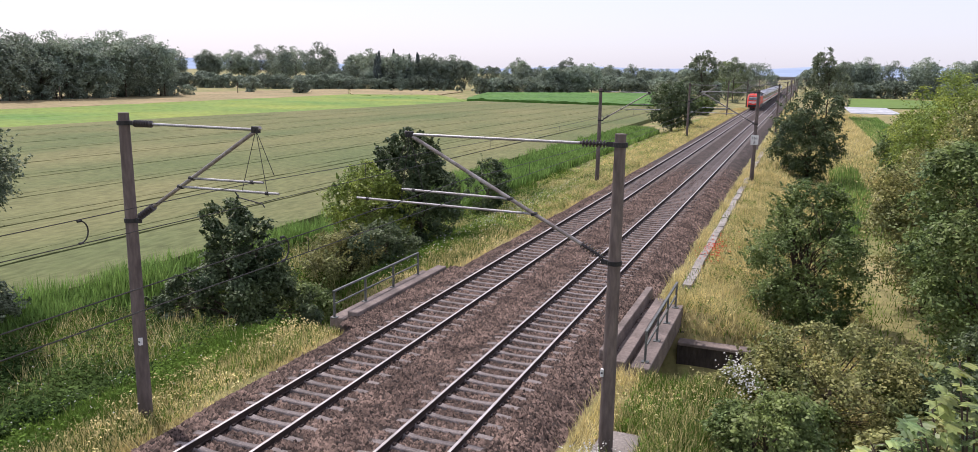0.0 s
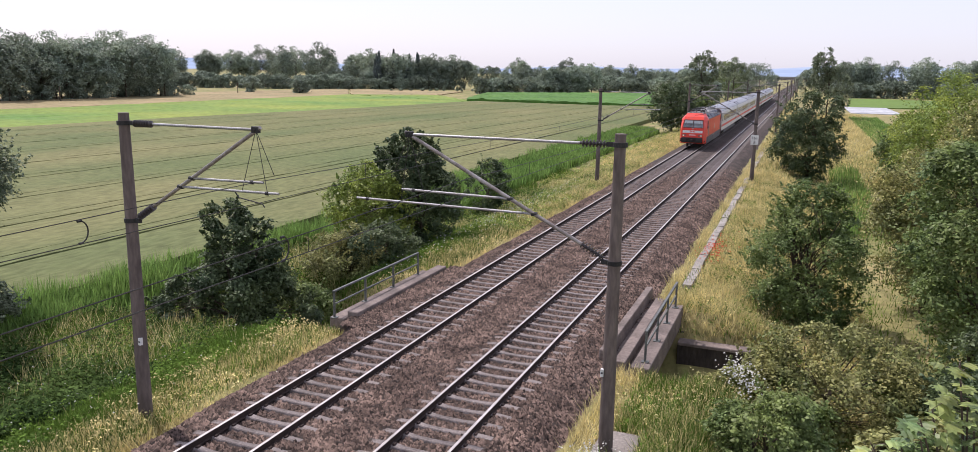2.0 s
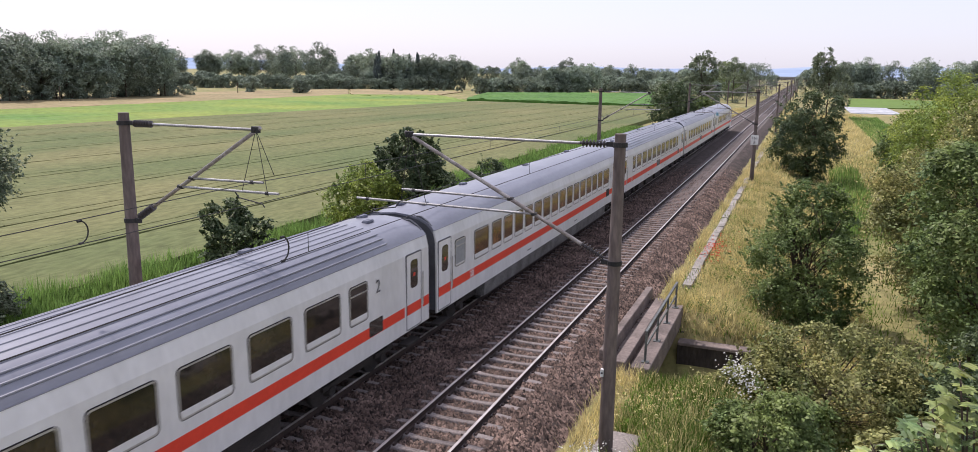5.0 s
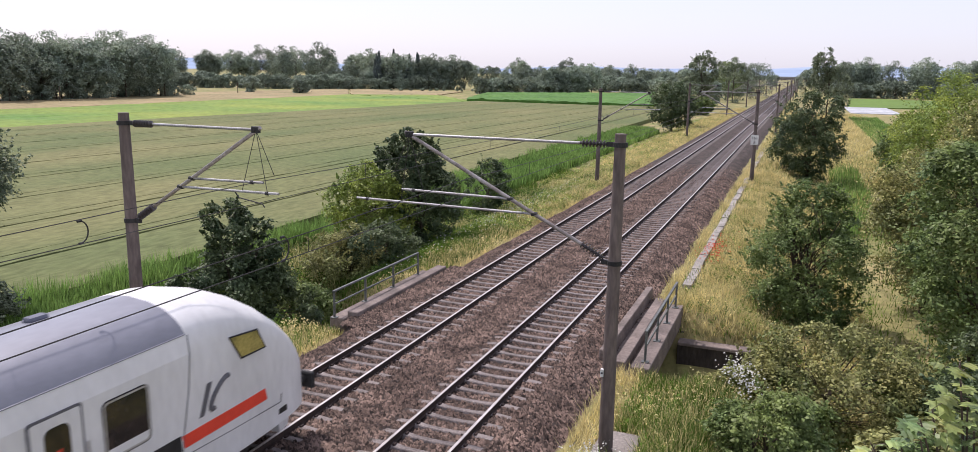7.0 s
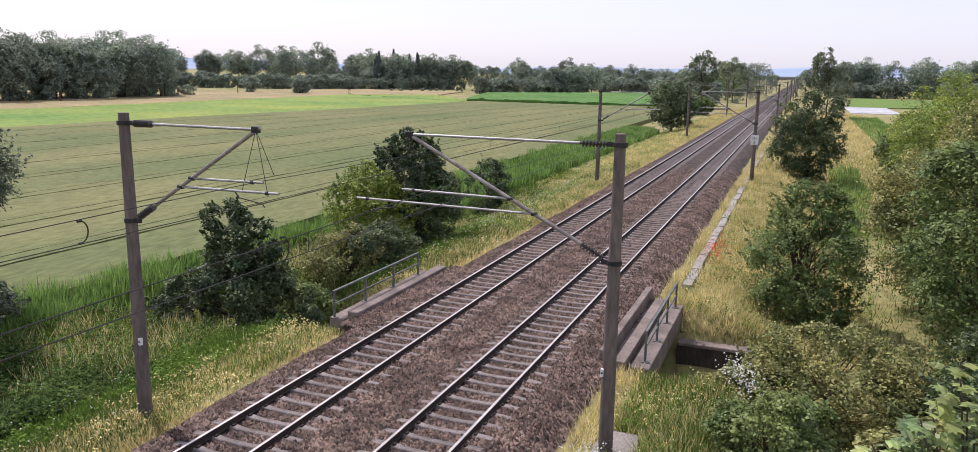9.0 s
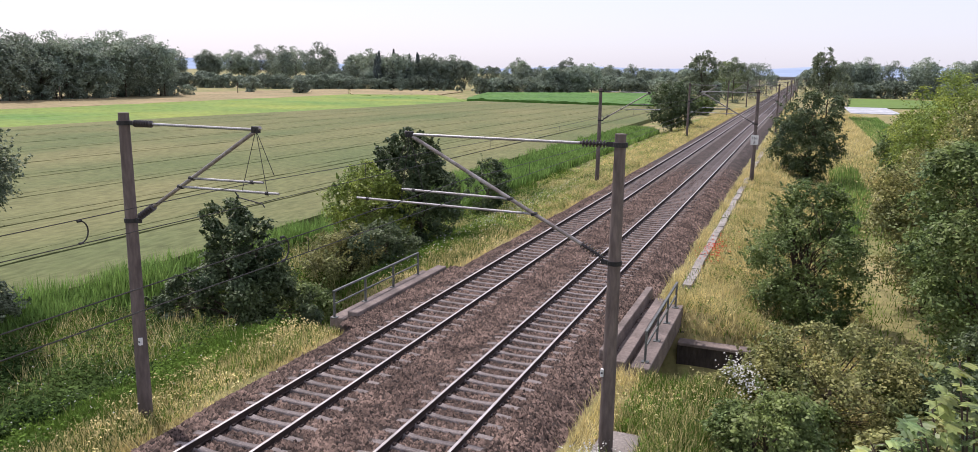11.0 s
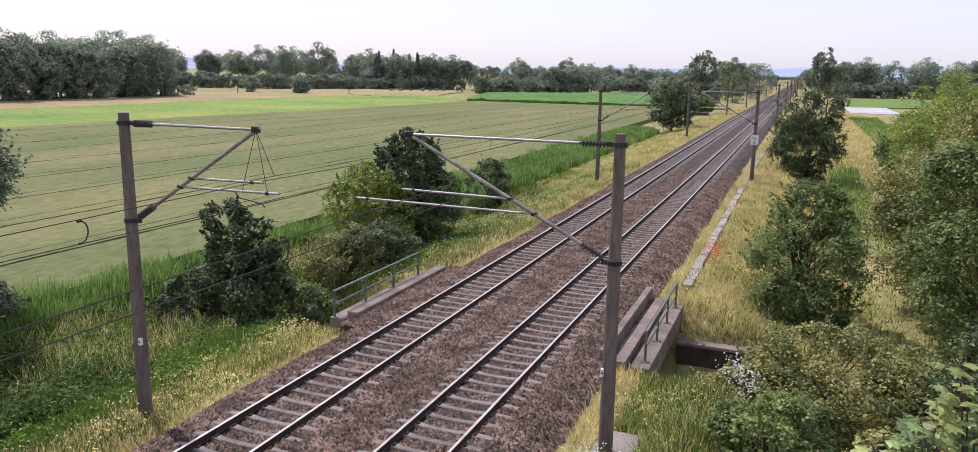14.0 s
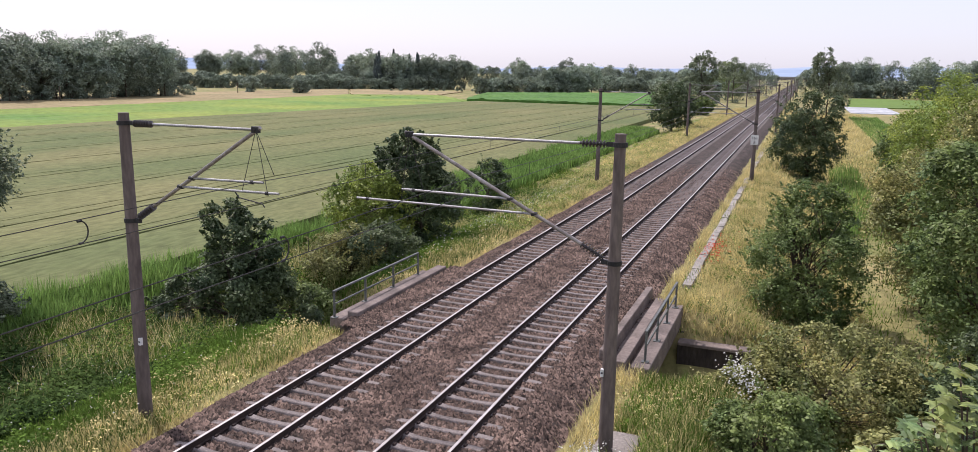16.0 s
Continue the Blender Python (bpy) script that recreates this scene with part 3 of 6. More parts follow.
def emblem(parent, x, cy, cz, s, sgn):
    """A white square with a red rim and two plain red bars, on a side wall."""
    e = part("emblem", side_plate(Shape(), x, round_rect(cy, cz, s * 1.35, s, 0.05), 0.004, sgn), M_WHITE, parent, "white emblem plate with red rim")
    part("rim", side_ring(Shape(), x, round_rect(cy, cz, s * 1.25, s * 0.9, 0.05), round_rect(cy, cz, s * 1.1, s * 0.75, 0.04), 0.008, sgn), M_STRIPE, e)
    for d in (-0.22, 0.22):
        part("mark", side_ring(Shape(), x, round_rect(cy + d * s, cz, s * 0.34, s * 0.5, 0.06), round_rect(cy + d * s, cz, s * 0.18, s * 0.32, 0.03), 0.008, sgn), M_STRIPE, e)
    return e


def pantograph(parent, cy, up, d):
    """Two-stage collector on its base frame; up: folded (False) or at the wire."""
    z0 = 4.16
    p = part("pantograph", Shape().path([(-0.75, cy - 0.75, z0), (0.75, cy - 0.75, z0), (0.75, cy + 0.75, z0), (-0.75, cy + 0.75, z0), (-0.75, cy - 0.75, z0)], 0.045, 8), M_DARK, parent, "dark tubular current collector")
    for sx, sy in ((-0.7, -0.7), (0.7, -0.7), (0.7, 0.7), (-0.7, 0.7)):
        s = Shape().ribbed((sx, cy + sy, 3.9), (sx, cy + sy, z0), 0.055, 0.10, 3)
        part("support_insulator", s, M_INSUL, p, smooth=True)
    if up:
        foot, knee, head = (0, cy + d * 0.6, z0 + 0.05), (0, cy - d * 0.95, 4.62), (0, cy + d * 0.35, 5.16)
    else:
        foot, knee, head = (0, cy + d * 0.75, z0 + 0.05), (0, cy - d * 0.95, 4.24), (0, cy + d * 0.55, 4.34)
    part("lower_arm", Shape().tube(foot, knee, 0.055), M_DARK, p)
    part("upper_arm", Shape().tube((-0.12, *knee[1:]), (-0.45, *head[1:]), 0.03).tube((0.12, *knee[1:]), (0.45, *head[1:]), 0.03), M_DARK, p)
    hy, hz = head[1], head[2]
    for dy in (-0.22, 0.22):
        part("contact_strip", Shape().path([(-0.95, hy + dy, hz - 0.2), (-0.72, hy + dy, hz), (-0.45, hy + dy, hz + 0.05), (0.45, hy + dy, hz + 0.05), (0.72, hy + dy, hz), (0.95, hy + dy, hz - 0.2)], 0.026), M_DARK, p)
    part("head_yoke", Shape().tube((-0.45, hy - 0.25, hz), (-0.45, hy + 0.25, hz), 0.025).tube((0.45, hy - 0.25, hz), (0.45, hy + 0.25, hz), 0.025).tube((-0.45, hy, hz - 0.02), (0.45, hy, hz - 0.02), 0.025), M_DARK, p)
    return p


def locomotive():
    t = thing("locomotive", "bright red electric locomotive with a grey skirt and roof", "locomotive")
    L = 19.1
    yf = lambda z: float(np.interp(z, [0.45, 1.0, 2.2, 2.35, 3.25, 3.55, 3.9], [0.86, 0.74, 0.92, 0.98, 1.50, 1.78, 2.75]))
    wf = lambda z: float(np.interp(z, [0.45, 2.3, 3.25, 3.6, 3.9], [1.24, 1.22, 1.10, 1.02, 0.80]))
    ws = lambda z: float(np.interp(z, [0.45, 1.0, 3.25, 3.92], [1.45, 1.47, 1.47, 0.98]))

    def nose(z):           # front half of the outline
        return [(-ws(z), yf(z) + 0.95), (-wf(z), yf(z)), (wf(z), yf(z)), (ws(z), yf(z) + 0.95)]

    def whole(z):
        a = nose(z)
        return [(x, y, z) for x, y in a] + [(x, L - y, z) for x, y in a[::-1]]

    part("body", Shape().loft([whole(z) for z in (1.33, 1.8, 2.2, 2.35, 2.8, 3.25)]), M_RED, t, "glossy red side walls and cab fronts")
    for f in (False, True):
        m = (lambda y: L - y) if f else (lambda y: y)
        rings = []
        for z in (3.25, 3.55, 3.9):
            rings.append([(x, m(y), z) for x, y in nose(z)] + [(ws(z), m(3.35 + (z - 3.25) * 0.1), z), (-ws(z), m(3.35 + (z - 3.25) * 0.1), z)])
        part("cab_roof", Shape().loft(rings), M_RED, t, "red sloping cab roof")
        rings = []
        for z in (0.62, 1.0, 1.33):
            rings.append([(x, m(y), z) for x, y in nose(z)] + [(ws(z), m(1.75 + (1.33 - z) * 0.2), z), (-ws(z), m(1.75 + (1.33 - z) * 0.2), z)])
        part("apron", Shape().loft(rings), M_RED, t)
        # windscreen on the sloping front
        for sx in (-1, 1):
            q = []
            for z, off in ((2.40, 0.0), (3.16, 0.0)):
                w = wf(z) - 0.12
                q.append([(sx * 0.03, m(yf(z) - 0.012), z), (sx * w, m(yf(z) - 0.012), z), (sx * w, m(yf(z) + 0.03), z), (sx * 0.03, m(yf(z) + 0.03), z)])
            wscr = part("windscreen", Shape().loft(q), M_SCREEN, t, "dark sloping windscreen pane")
            za, zb = 2.37, 3.20
            r = Shape()
            for (xa, z1), (xb, z2) in (((0.0, za), (wf(za) - 0.08, za)), ((wf(za) - 0.08, za), (wf(zb) - 0.08, zb)), ((wf(zb) - 0.08, zb), (0, zb)), ((0, zb), (0, za))):
                r.tube((sx * xa, m(yf(z1) - 0.012), z1), (sx * xb, m(yf(z2) - 0.012), z2), 0.024, n=6)
            part("seal", r, M_RUBBER, wscr)
            part("sun_blind", Shape().loft([[(sx * 0.06, m(yf(z) - 0.018), z), (sx * (wf(z) - 0.16), m(yf(z) - 0.018), z), (sx * (wf(z) - 0.16), m(yf(z)), z), (sx * 0.06, m(yf(z)), z)] for z in (2.83, 3.13)]), M_FROST, wscr, "pale lowered sun blind")
            part("wiper", Shape().tube((sx * 0.95, m(yf(2.3) - 0.05), 2.28), (sx * 0.78, m(yf(2.95) - 0.06), 2.95), 0.014, n=5), M_RUBBER, wscr)
            part("front_band", Shape().loft([[(sx * 0.28, m(yf(z) - 0.006), z), (sx * 1.1, m(yf(z) - 0.006), z), (sx * 1.1, m(yf(z) + 0.03), z), (sx * 0.28, m(yf(z) + 0.03), z)] for z in (1.78, 2.05)]), M_WHITE, t, "pale grey front band")
            lamp = part("headlight", Shape().box(sx * 0.88 - 0.21, sx * 0.88 + 0.21, min(m(yf(1.5) - 0.02), m(yf(1.5) + 0.06)), max(m(yf(1.5) - 0.02), m(yf(1.5) + 0.06)), 1.38, 1.60, 0.02), M_SKIRT, t, "recessed headlight housing")
            part("lens", Shape().tube((sx * 0.97, m(yf(1.5) - 0.035), 1.49), (sx * 0.97, m(yf(1.5)), 1.49), 0.075, 0.075, 14), M_LAMP if not f else M_SKIRT, lamp)
            part("tail_lens", Shape().tube((sx * 0.79, m(yf(1.5) - 0.03), 1.49), (sx * 0.79, m(yf(1.5)), 1.49), 0.06, 0.06, 14), M_STRIPE, lamp)
            part("step_bracket", Shape().box(sx * 0.33 - 0.07, sx * 0.33 + 0.07, min(m(yf(2.2) - 0.14), m(yf(2.2))), max(m(yf(2.2) - 0.14), m(yf(2.2))), 2.13, 2.26, 0.02), M_RED, t)
            part("front_grab_rail", Shape().tube((sx * 0.72, m(yf(2.2) - 0.06), 2.20), (sx * 0.95, m(yf(2.2) - 0.06), 2.20), 0.018, n=6), M_RED, t)
        part("front_emblem", Shape().loft([[(-0.22, m(yf(z) - 0.008), z), (0.22, m(yf(z) - 0.008), z), (0.22, m(yf(z) + 0.03), z), (-0.22, m(yf(z) + 0.03), z)] for z in (1.76, 2.07)]), M_WHITE, t)
        for d in (-0.1, 0.1):
            part("front_mark", Shape().box(d - 0.06, d + 0.06, min(m(yf(1.9) - 0.014), m(yf(1.9))), max(m(yf(1.9) - 0.014), m(yf(1.9))), 1.83, 2.0), M_STRIPE, t)
        part("number_bar", Shape().box(-0.36, 0.36, min(m(yf(1.55) - 0.006), m(yf(1.55) + 0.03)), max(m(yf(1.55) - 0.006), m(yf(1.55) + 0.03)), 1.50, 1.60), M_WHITE, t)
        part("top_light", Shape().box(-0.10, 0.10, min(m(yf(2.25) - 0.02), m(yf(2.25) + 0.05)), max(m(yf(2.25) - 0.02), m(yf(2.25) + 0.05)), 2.13, 2.30, 0.02), M_FROST, t)
        buffers(t, 0.0 if not f else L, 1 if not f else -1)
        part("buffer_beam", Shape().box(-1.15, 1.15, min(m(0.62), m(0.95)), max(m(0.62), m(0.95)), 0.72, 1.28, 0.04), M_UNDER, t)
        for sgn in (-1, 1):
            a, b = m(1.98), m(2.55)
            c, w = (a + b) / 2, abs(b - a)
            k = -1 if f else 1
            out = [(m(2.02), 2.28), (m(2.55), 2.28), (m(2.55), 3.0), (m(2.46), 3.08), (m(2.30), 3.08)]
            sw = part("side_window", side_plate(Shape(), 1.47, out, 0.006, sgn), M_CABGLASS, t, "pale reflecting cab side window")
            part("seal", Shape().path([(sgn * 1.478, *q) for q in out + out[:1]], 0.022), M_RUBBER, sw)
            for yy in (2.72, 3.36):
                part("grab_rail", Shape().tube((sgn * 1.53, m(yy), 1.45), (sgn * 1.53, m(yy), 2.55), 0.02, n=8).tube((sgn * 1.45, m(yy), 2.5), (sgn * 1.53, m(yy), 2.5), 0.02, n=6), M_FRAME, t)
            part("door_seam", Shape().box(min(sgn * 1.46, sgn * 1.474), max(sgn * 1.46, sgn * 1.474), m(3.05) - 0.01, m(3.05) + 0.01, 1.35, 3.15), M_SKIRT, t)
            for zz in (1.22, 0.92):
                part("step", Shape().box(min(sgn * 1.40, sgn * 1.478), max(sgn * 1.40, sgn * 1.478), m(3.05) - 0.24, m(3.05) + 0.24, zz - 0.07, zz + 0.07), M_BLACK, t)
            part("jack_pocket", Shape().box(min(sgn * 1.30, sgn * 1.40), max(sgn * 1.30, sgn * 1.40), m(1.25) - 0.2, m(1.25) + 0.2, 0.80, 0.95, 0.03), M_BLACK, t)
            part("shoulder_vent", Shape().loft([[(sgn * (ws(z) + e), y0, z + e * 0.7) for y0 in (m(3.75), m(4.95))] + [(sgn * (ws(z) - 0.03), y0, z - 0.02) for y0 in (m(4.95), m(3.75))] for z, e in ((3.46, 0.012), (3.70, 0.012))]), M_RUBBER, t, "black louvred vent")
    for sgn in (-1, 1):
        part("shoulder_vent", Shape().loft([[(sgn * (ws(z) + e), y0, z + e * 0.7) for y0 in (11.75, 12.85)] + [(sgn * (ws(z) - 0.03), y0, z - 0.02) for y0 in (12.85, 11.75)] for z, e in ((3.46, 0.012), (3.70, 0.012))]), M_RUBBER, t, "black louvred vent")
    # long grey flank, shoulders and roof
    part("skirt", Shape().loft([[(-ws(z), 1.80 + (1.33 - z) * 0.2, z), (ws(z), 1.80 + (1.33 - z) * 0.2, z), (ws(z), L - 1.80 - (1.33 - z) * 0.2, z), (-ws(z), L - 1.80 - (1.33 - z) * 0.2, z)] for z in (0.55, 1.0, 1.33)]), M_SKIRT, t, "dark grey lower flank")
    edges = [3.40, 6.9, 10.4, 13.0, L - 3.40]
    for a, b in zip(edges, edges[1:]):
        part("shoulder_panel", Shape().loft([[(-ws(z), a + 0.015, z), (ws(z), a + 0.015, z), (ws(z), b - 0.015, z), (-ws(z), b - 0.015, z)] for z in (3.25, 3.9)]), M_SHOULDER, t, "slate-grey sloping roof panel")
        for sgn in (-1, 1):
            part("shoulder_rib", Shape().tube((sgn * 1.485, a + 0.1, 3.30), (sgn * 1.485, b - 0.1, 3.30), 0.03, n=6), M_SKIRT, t)
            part("joint_cover", Shape().tube((sgn * 1.49, b, 3.25), (sgn * 1.0, b, 3.93), 0.04, n=6), M_SHOULDER, t)
    part("roof", Shape().box(-0.97, 0.97, 2.85, L - 2.85, 3.88, 3.935, 0.02), M_LOCOROOF, t, "pale weathered roof panels")
    for y in (6.9, 10.4, 13.0):
        part("roof_joint", Shape().box(-0.96, 0.96, y - 0.03, y + 0.03, 3.93, 3.945), M_SKIRT, t)
    for y in (7.6, 14.0):
        part("roof_grille", Shape().box(-0.55, 0.75, y - 0.5, y + 0.5, 3.93, 3.955, 0.01), M_DARK, t, "dark roof grille")
    for sgn, z in ((-1, 4.02), (-1, 4.12)):
        part("roof_conduit", Shape().tube((sgn * (0.92 if z < 4.1 else 0.80), 3.6, z), (sgn * (0.92 if z < 4.1 else 0.80), L - 4.6, z), 0.068, n=8), M_DARK, t, "black roof cable duct")
    for k in range(9):
        y = 4.0 + k * 1.3
        part("conduit_foot", Shape().box(-0.98, -0.76, y - 0.05, y + 0.05, 3.92, 4.0), M_DARK, t)
    for x, y in ((0.35, 6.0), (0.35, 13.0), (0.5, 15.0)):
        s = Shape().ribbed((x, y, 3.92), (x, y, 4.32), 0.07, 0.14, 4)
        part("roof_insulator", s, M_FROST, t, "pale ribbed roof insulator", smooth=True)
    part("roof_bus_bar", Shape().path([(0.35, 6.0, 4.3), (-0.5, 6.6, 4.34), (-0.5, 12.4, 4.3), (0.35, 13.0, 4.3)], 0.02), M_DARK, t)
    for x, y in ((-0.55, 3.05), (0.0, 2.98), (0.55, 3.05), (0.62, 5.25)):
        part("roof_insulator", Shape().ribbed((x, y, 3.9), (x, y, 4.24), 0.06, 0.12, 4), M_BROWN, t, "reddish-brown ribbed insulator", smooth=True)
    for x, y in ((0.8, 5.3), (0.85, 9.2), (0.85, 12.3)):
        part("roof_fitting", Shape().tube((x, y, 3.9), (x, y, 4.08), 0.05, 0.03), M_FRAME, t)
    pantograph(t, 4.4, False, 1)
    pantograph(t, L - 4.2, True, -1)
    for sgn in (-1, 1):
        outline_emblem(t, 1.47, 9.6, 2.15, 0.52, sgn)
        for y, w in ((8.1, 0.10), (8.35, 0.28), (8.72, 0.30), (8.98, 0.10), (9.25, 0.28), (9.62, 0.30), (13.4, 0.34), (13.8, 0.26)):
            part("lettering_bar", Shape().box(min(sgn * 1.46, sgn * 1.474), max(sgn * 1.46, sgn * 1.474), y - w / 2, y + w / 2, 1.19, 1.235), M_FRAME, t)
        for y in (5.6, 8.0, 11.3, 14.2):
            part("skirt_hatch", Shape().box(min(sgn * 1.45, sgn * 1.478), max(sgn * 1.45, sgn * 1.478), y - 0.10, y + 0.10, 0.85, 1.15, 0.01), M_BLACK, t)
    bogie(t, 4.35, 2.65, 0.625)
    bogie(t, L - 4.35, 2.65, 0.625)
    part("transformer_case", Shape().box(-1.25, 1.25, 6.9, 12.2, 0.32, 0.9, 0.05), M_UNDER, t)
    return t


def section(y, w=1.0, top=1.0, low=0.92):
    """Outline of a coach body across, from one sill over the roof to the other."""
    pts = [(1.41, low), (1.41, 1.6), (1.40, 2.5), (1.385, 3.14), (1.30, 3.49)]
    roof = [(1.22, 3.62), (1.08, 3.76), (0.84, 3.90), (0.5, 4.00), (0.0, 4.05)]
    out = [(x * w, y, 0.6 + (z - 0.6) * top if z > 0.95 else z) for x, z in pts + roof]
    return out + [(-x, yy, z) for x, yy, z in out[-2::-1]]


def coach(label, windows, doors, small=(), pane=None, ribbed=False, nose=False, smooth_end=True, skirted=True):
    """windows: (centre, width); doors: centres; small: frosted windows (centre, width)."""
    t = thing("railway_coach", label, "railway coach", group="coaches of the train")
    L = 26.4
    y0, y1 = 0.28, (L - 0.28 if not nose else 22.2)
    for lo, hi, nm, mat, lab in ((0, 5, "side_wall", M_COACH, "light grey painted side wall"), (14, 19, "side_wall", M_COACH, "light grey painted side wall")):
        a, b = section(y0)[lo:hi], section(y1)[lo:hi]
        ins = lambda ring: [(x * 0.96, y, z) for x, y, z in ring[::-1]]
        part(nm, Shape().loft([a + ins(a), b + ins(b)]), mat, t, lab)
    rings = []
    stations = [y0, y0 + 0.7, y0 + 1.1] + ([y1 - 1.1, y1 - 0.7] if not nose else []) + [y1]
    for y in stations:
        drop = 0.0
        if smooth_end:
            d = min(y - y0, (y1 - y) if not nose else 99)
            drop = 0.10 * max(0, 1 - d / 1.1)
        r = [(x, yy, z - drop * (z - 3.49) / 0.56) for x, yy, z in section(y)[4:15]]
        rings.append(r + [(x * 0.95, yy, z - 0.06) for x, yy, z in r[::-1]])
    part("roof", Shape().loft(rings), M_ROOF, t, "smooth grey roof" if not ribbed else "ribbed grey roof", smooth=True)
    if ribbed:
        for k in range(-6, 7):
            a = k / 6.6
            x = 1.30 * math.sin(a * 1.25) / math.sin(1.25) * 0.98
            z = float(np.interp(abs(x), [0, 0.5, 0.86, 1.12, 1.28], [4.05, 4.00, 3.90, 3.75, 3.57]))
            part("roof_rib", Shape().tube((x, y0 + 2.2, z), (x, y1 - 2.2, z), 0.022, n=6), M_ROOF, t)
    for sgn in (-1, 1):
        part("gutter", Shape().tube((sgn * 1.302, y0, 3.49), (sgn * 1.302, y1, 3.49), 0.013, n=6), M_ROOF, t)
    if skirted:
        part("skirt", Shape().loft([[(-1.37, y0 + 3.9, 0.42), (1.37, y0 + 3.9, 0.42), (1.37, L - 4.2, 0.42), (-1.37, L - 4.2, 0.42)], [(-1.405, y0 + 3.9, 0.93), (1.405, y0 + 3.9, 0.93), (1.405, L - 4.2, 0.93), (-1.405, L - 4.2, 0.93)]]), M_DUSTY, t, "dusty grey lower skirt")
    part("floor_pan", Shape().box(-1.36, 1.36, y0, L - 0.5 if not nose else 25.0, 0.88, 1.0), M_UNDER, t)
    # ends
    for y, d in ((y0, 1),) + (() if nose else ((y1, -1),)):
        outl = [(x * 0.98, z) for x, _, z in section(0)]
        part("end_wall", Shape().loft([[(x, y + d * 0.03, min(z, 3.9)) for x, z in outl], [(x, y + d * 0.10, min(z, 3.9)) for x, z in outl]]), M_SKIRT, t, "dark grey end wall")
        part("gangway", Shape().loft([[(-0.75, y - d * k, 1.0), (-0.75, y - d * k, 3.2), (-0.5, y - d * k, 3.45), (0.5, y - d * k, 3.45), (0.75, y - d * k, 3.2), (0.75, y - d * k, 1.0)] for k in (-0.05, 0.27)]), M_RUBBER, t, "black rubber gangway bellows")
        buffers(t, y - d * 0.28, d)
    for c in (3.9, L - 3.9):
        bogie(t, c, 2.5, 0.46)
    for k, (a, b) in enumerate(((6.6, 8.4), (9.2, 12.0), (13.0, 15.4), (16.6, 19.2))):
        part("underfloor_box", Shape().box(-1.2, 1.2, a, b, 0.35, 0.9, 0.04), M_UNDER, t)
    # sides
    gaps = sorted([(c - 0.55, c + 0.55) for c in doors])
    for sgn in (-1, 1):
        for c, w in windows:
            window(t, 1.40, c, 2.46, w, 0.99, pane or M_GLASS, sgn, split=w < 1.0 and ribbed)
        for c, w in small:
            window(t, 1.40, c, 2.50, w, 0.86, M_FROST, sgn, split=True)
        a = y0
        stops = gaps + [(y1 if not nose else 21.2, 99)]
        for g0, g1 in stops:
            if g0 - a > 0.3:
                rings = [[(sgn * 1.40, y, 1.40), (sgn * (1.41 + 0.004), y, 1.40), (sgn * (1.408 + 0.004), y, 1.69), (sgn * 1.40, y, 1.69)] for y in (a + 0.01, min(g0, y1) - 0.01)]
                part("stripe", Shape().loft(rings), M_STRIPE, t, "red painted stripe")
            a = g1
        for c in doors:
            dr = part("door", side_plate(Shape(), 1.40, round_rect(c, 2.05, 0.86, 2.14, 0.05), 0.016, sgn), M_COACH, t, "light grey entrance door")
            part("seal", side_ring(Shape(), 1.40, round_rect(c, 2.05, 0.94, 2.22, 0.06), round_rect(c, 2.05, 0.86, 2.14, 0.05), 0.013, sgn), M_LETTER, dr)
            part("pane", side_plate(Shape(), 1.41, round_rect(c, 2.55, 0.44, 0.82, 0.12), 0.012, sgn), M_GLASS, dr)
            part("door_stripe", Shape().box(min(sgn * 1.41, sgn * 1.422), max(sgn * 1.41, sgn * 1.422), c - 0.43, c + 0.43, 1.40, 1.69), M_STRIPE, dr)
            # small red label on the door pane, without glow
            part("door_light", Shape().box(min(sgn * 1.41, sgn * 1.426), max(sgn * 1.41, sgn * 1.426), c - 0.06, c + 0.06, 2.48, 2.58), M_REDLABEL, dr)
            part("grab_rail", Shape().tube((sgn * 1.45, c + 0.5, 1.5), (sgn * 1.45, c + 0.5, 2.5), 0.016, n=6), M_FRAME, dr)
            part("step", Shape().box(min(sgn * 1.1, sgn * 1.40), max(sgn * 1.1, sgn * 1.40), c - 0.4, c + 0.4, 0.45, 0.52), M_UNDER, t)
        emblem(t, 1.41, 3.0 if not nose else 3.6, 1.545, 0.26, sgn)
        for y, w in ((9.0, 0.5), (16.0, 0.5)):
            part("lettering_bar", Shape().box(min(sgn * 1.40, sgn * 1.414), max(sgn * 1.40, sgn * 1.414), y - w / 2, y + w / 2, 1.10, 1.14), M_LETTER, t)
    # roof fittings
    for x, y in ((-0.35, 1.3), (0.30, 1.6), (-0.40, 6.3), (-0.30, 13.2), (-0.40, 20.2), (-0.3, 25.2), (0.25, 24.6)) if not nose else ((-0.3, 1.4), (-0.4, 4.2), (-0.35, 20.6)):
        part("roof_vent", Shape().box(x - 0.11, x + 0.11, y - 0.19, y + 0.19, 3.90, 4.09, 0.04), M_SHOULDER, t, "flat dark roof vent")
    return t


def figure_on(t, body, y, z, size, mat):
    for sgn in (1, -1):
        words("lettering", body, size, mat, t, pose(sgn * 1.417, y, z, 90, 0, 90 if sgn > 0 else -90))


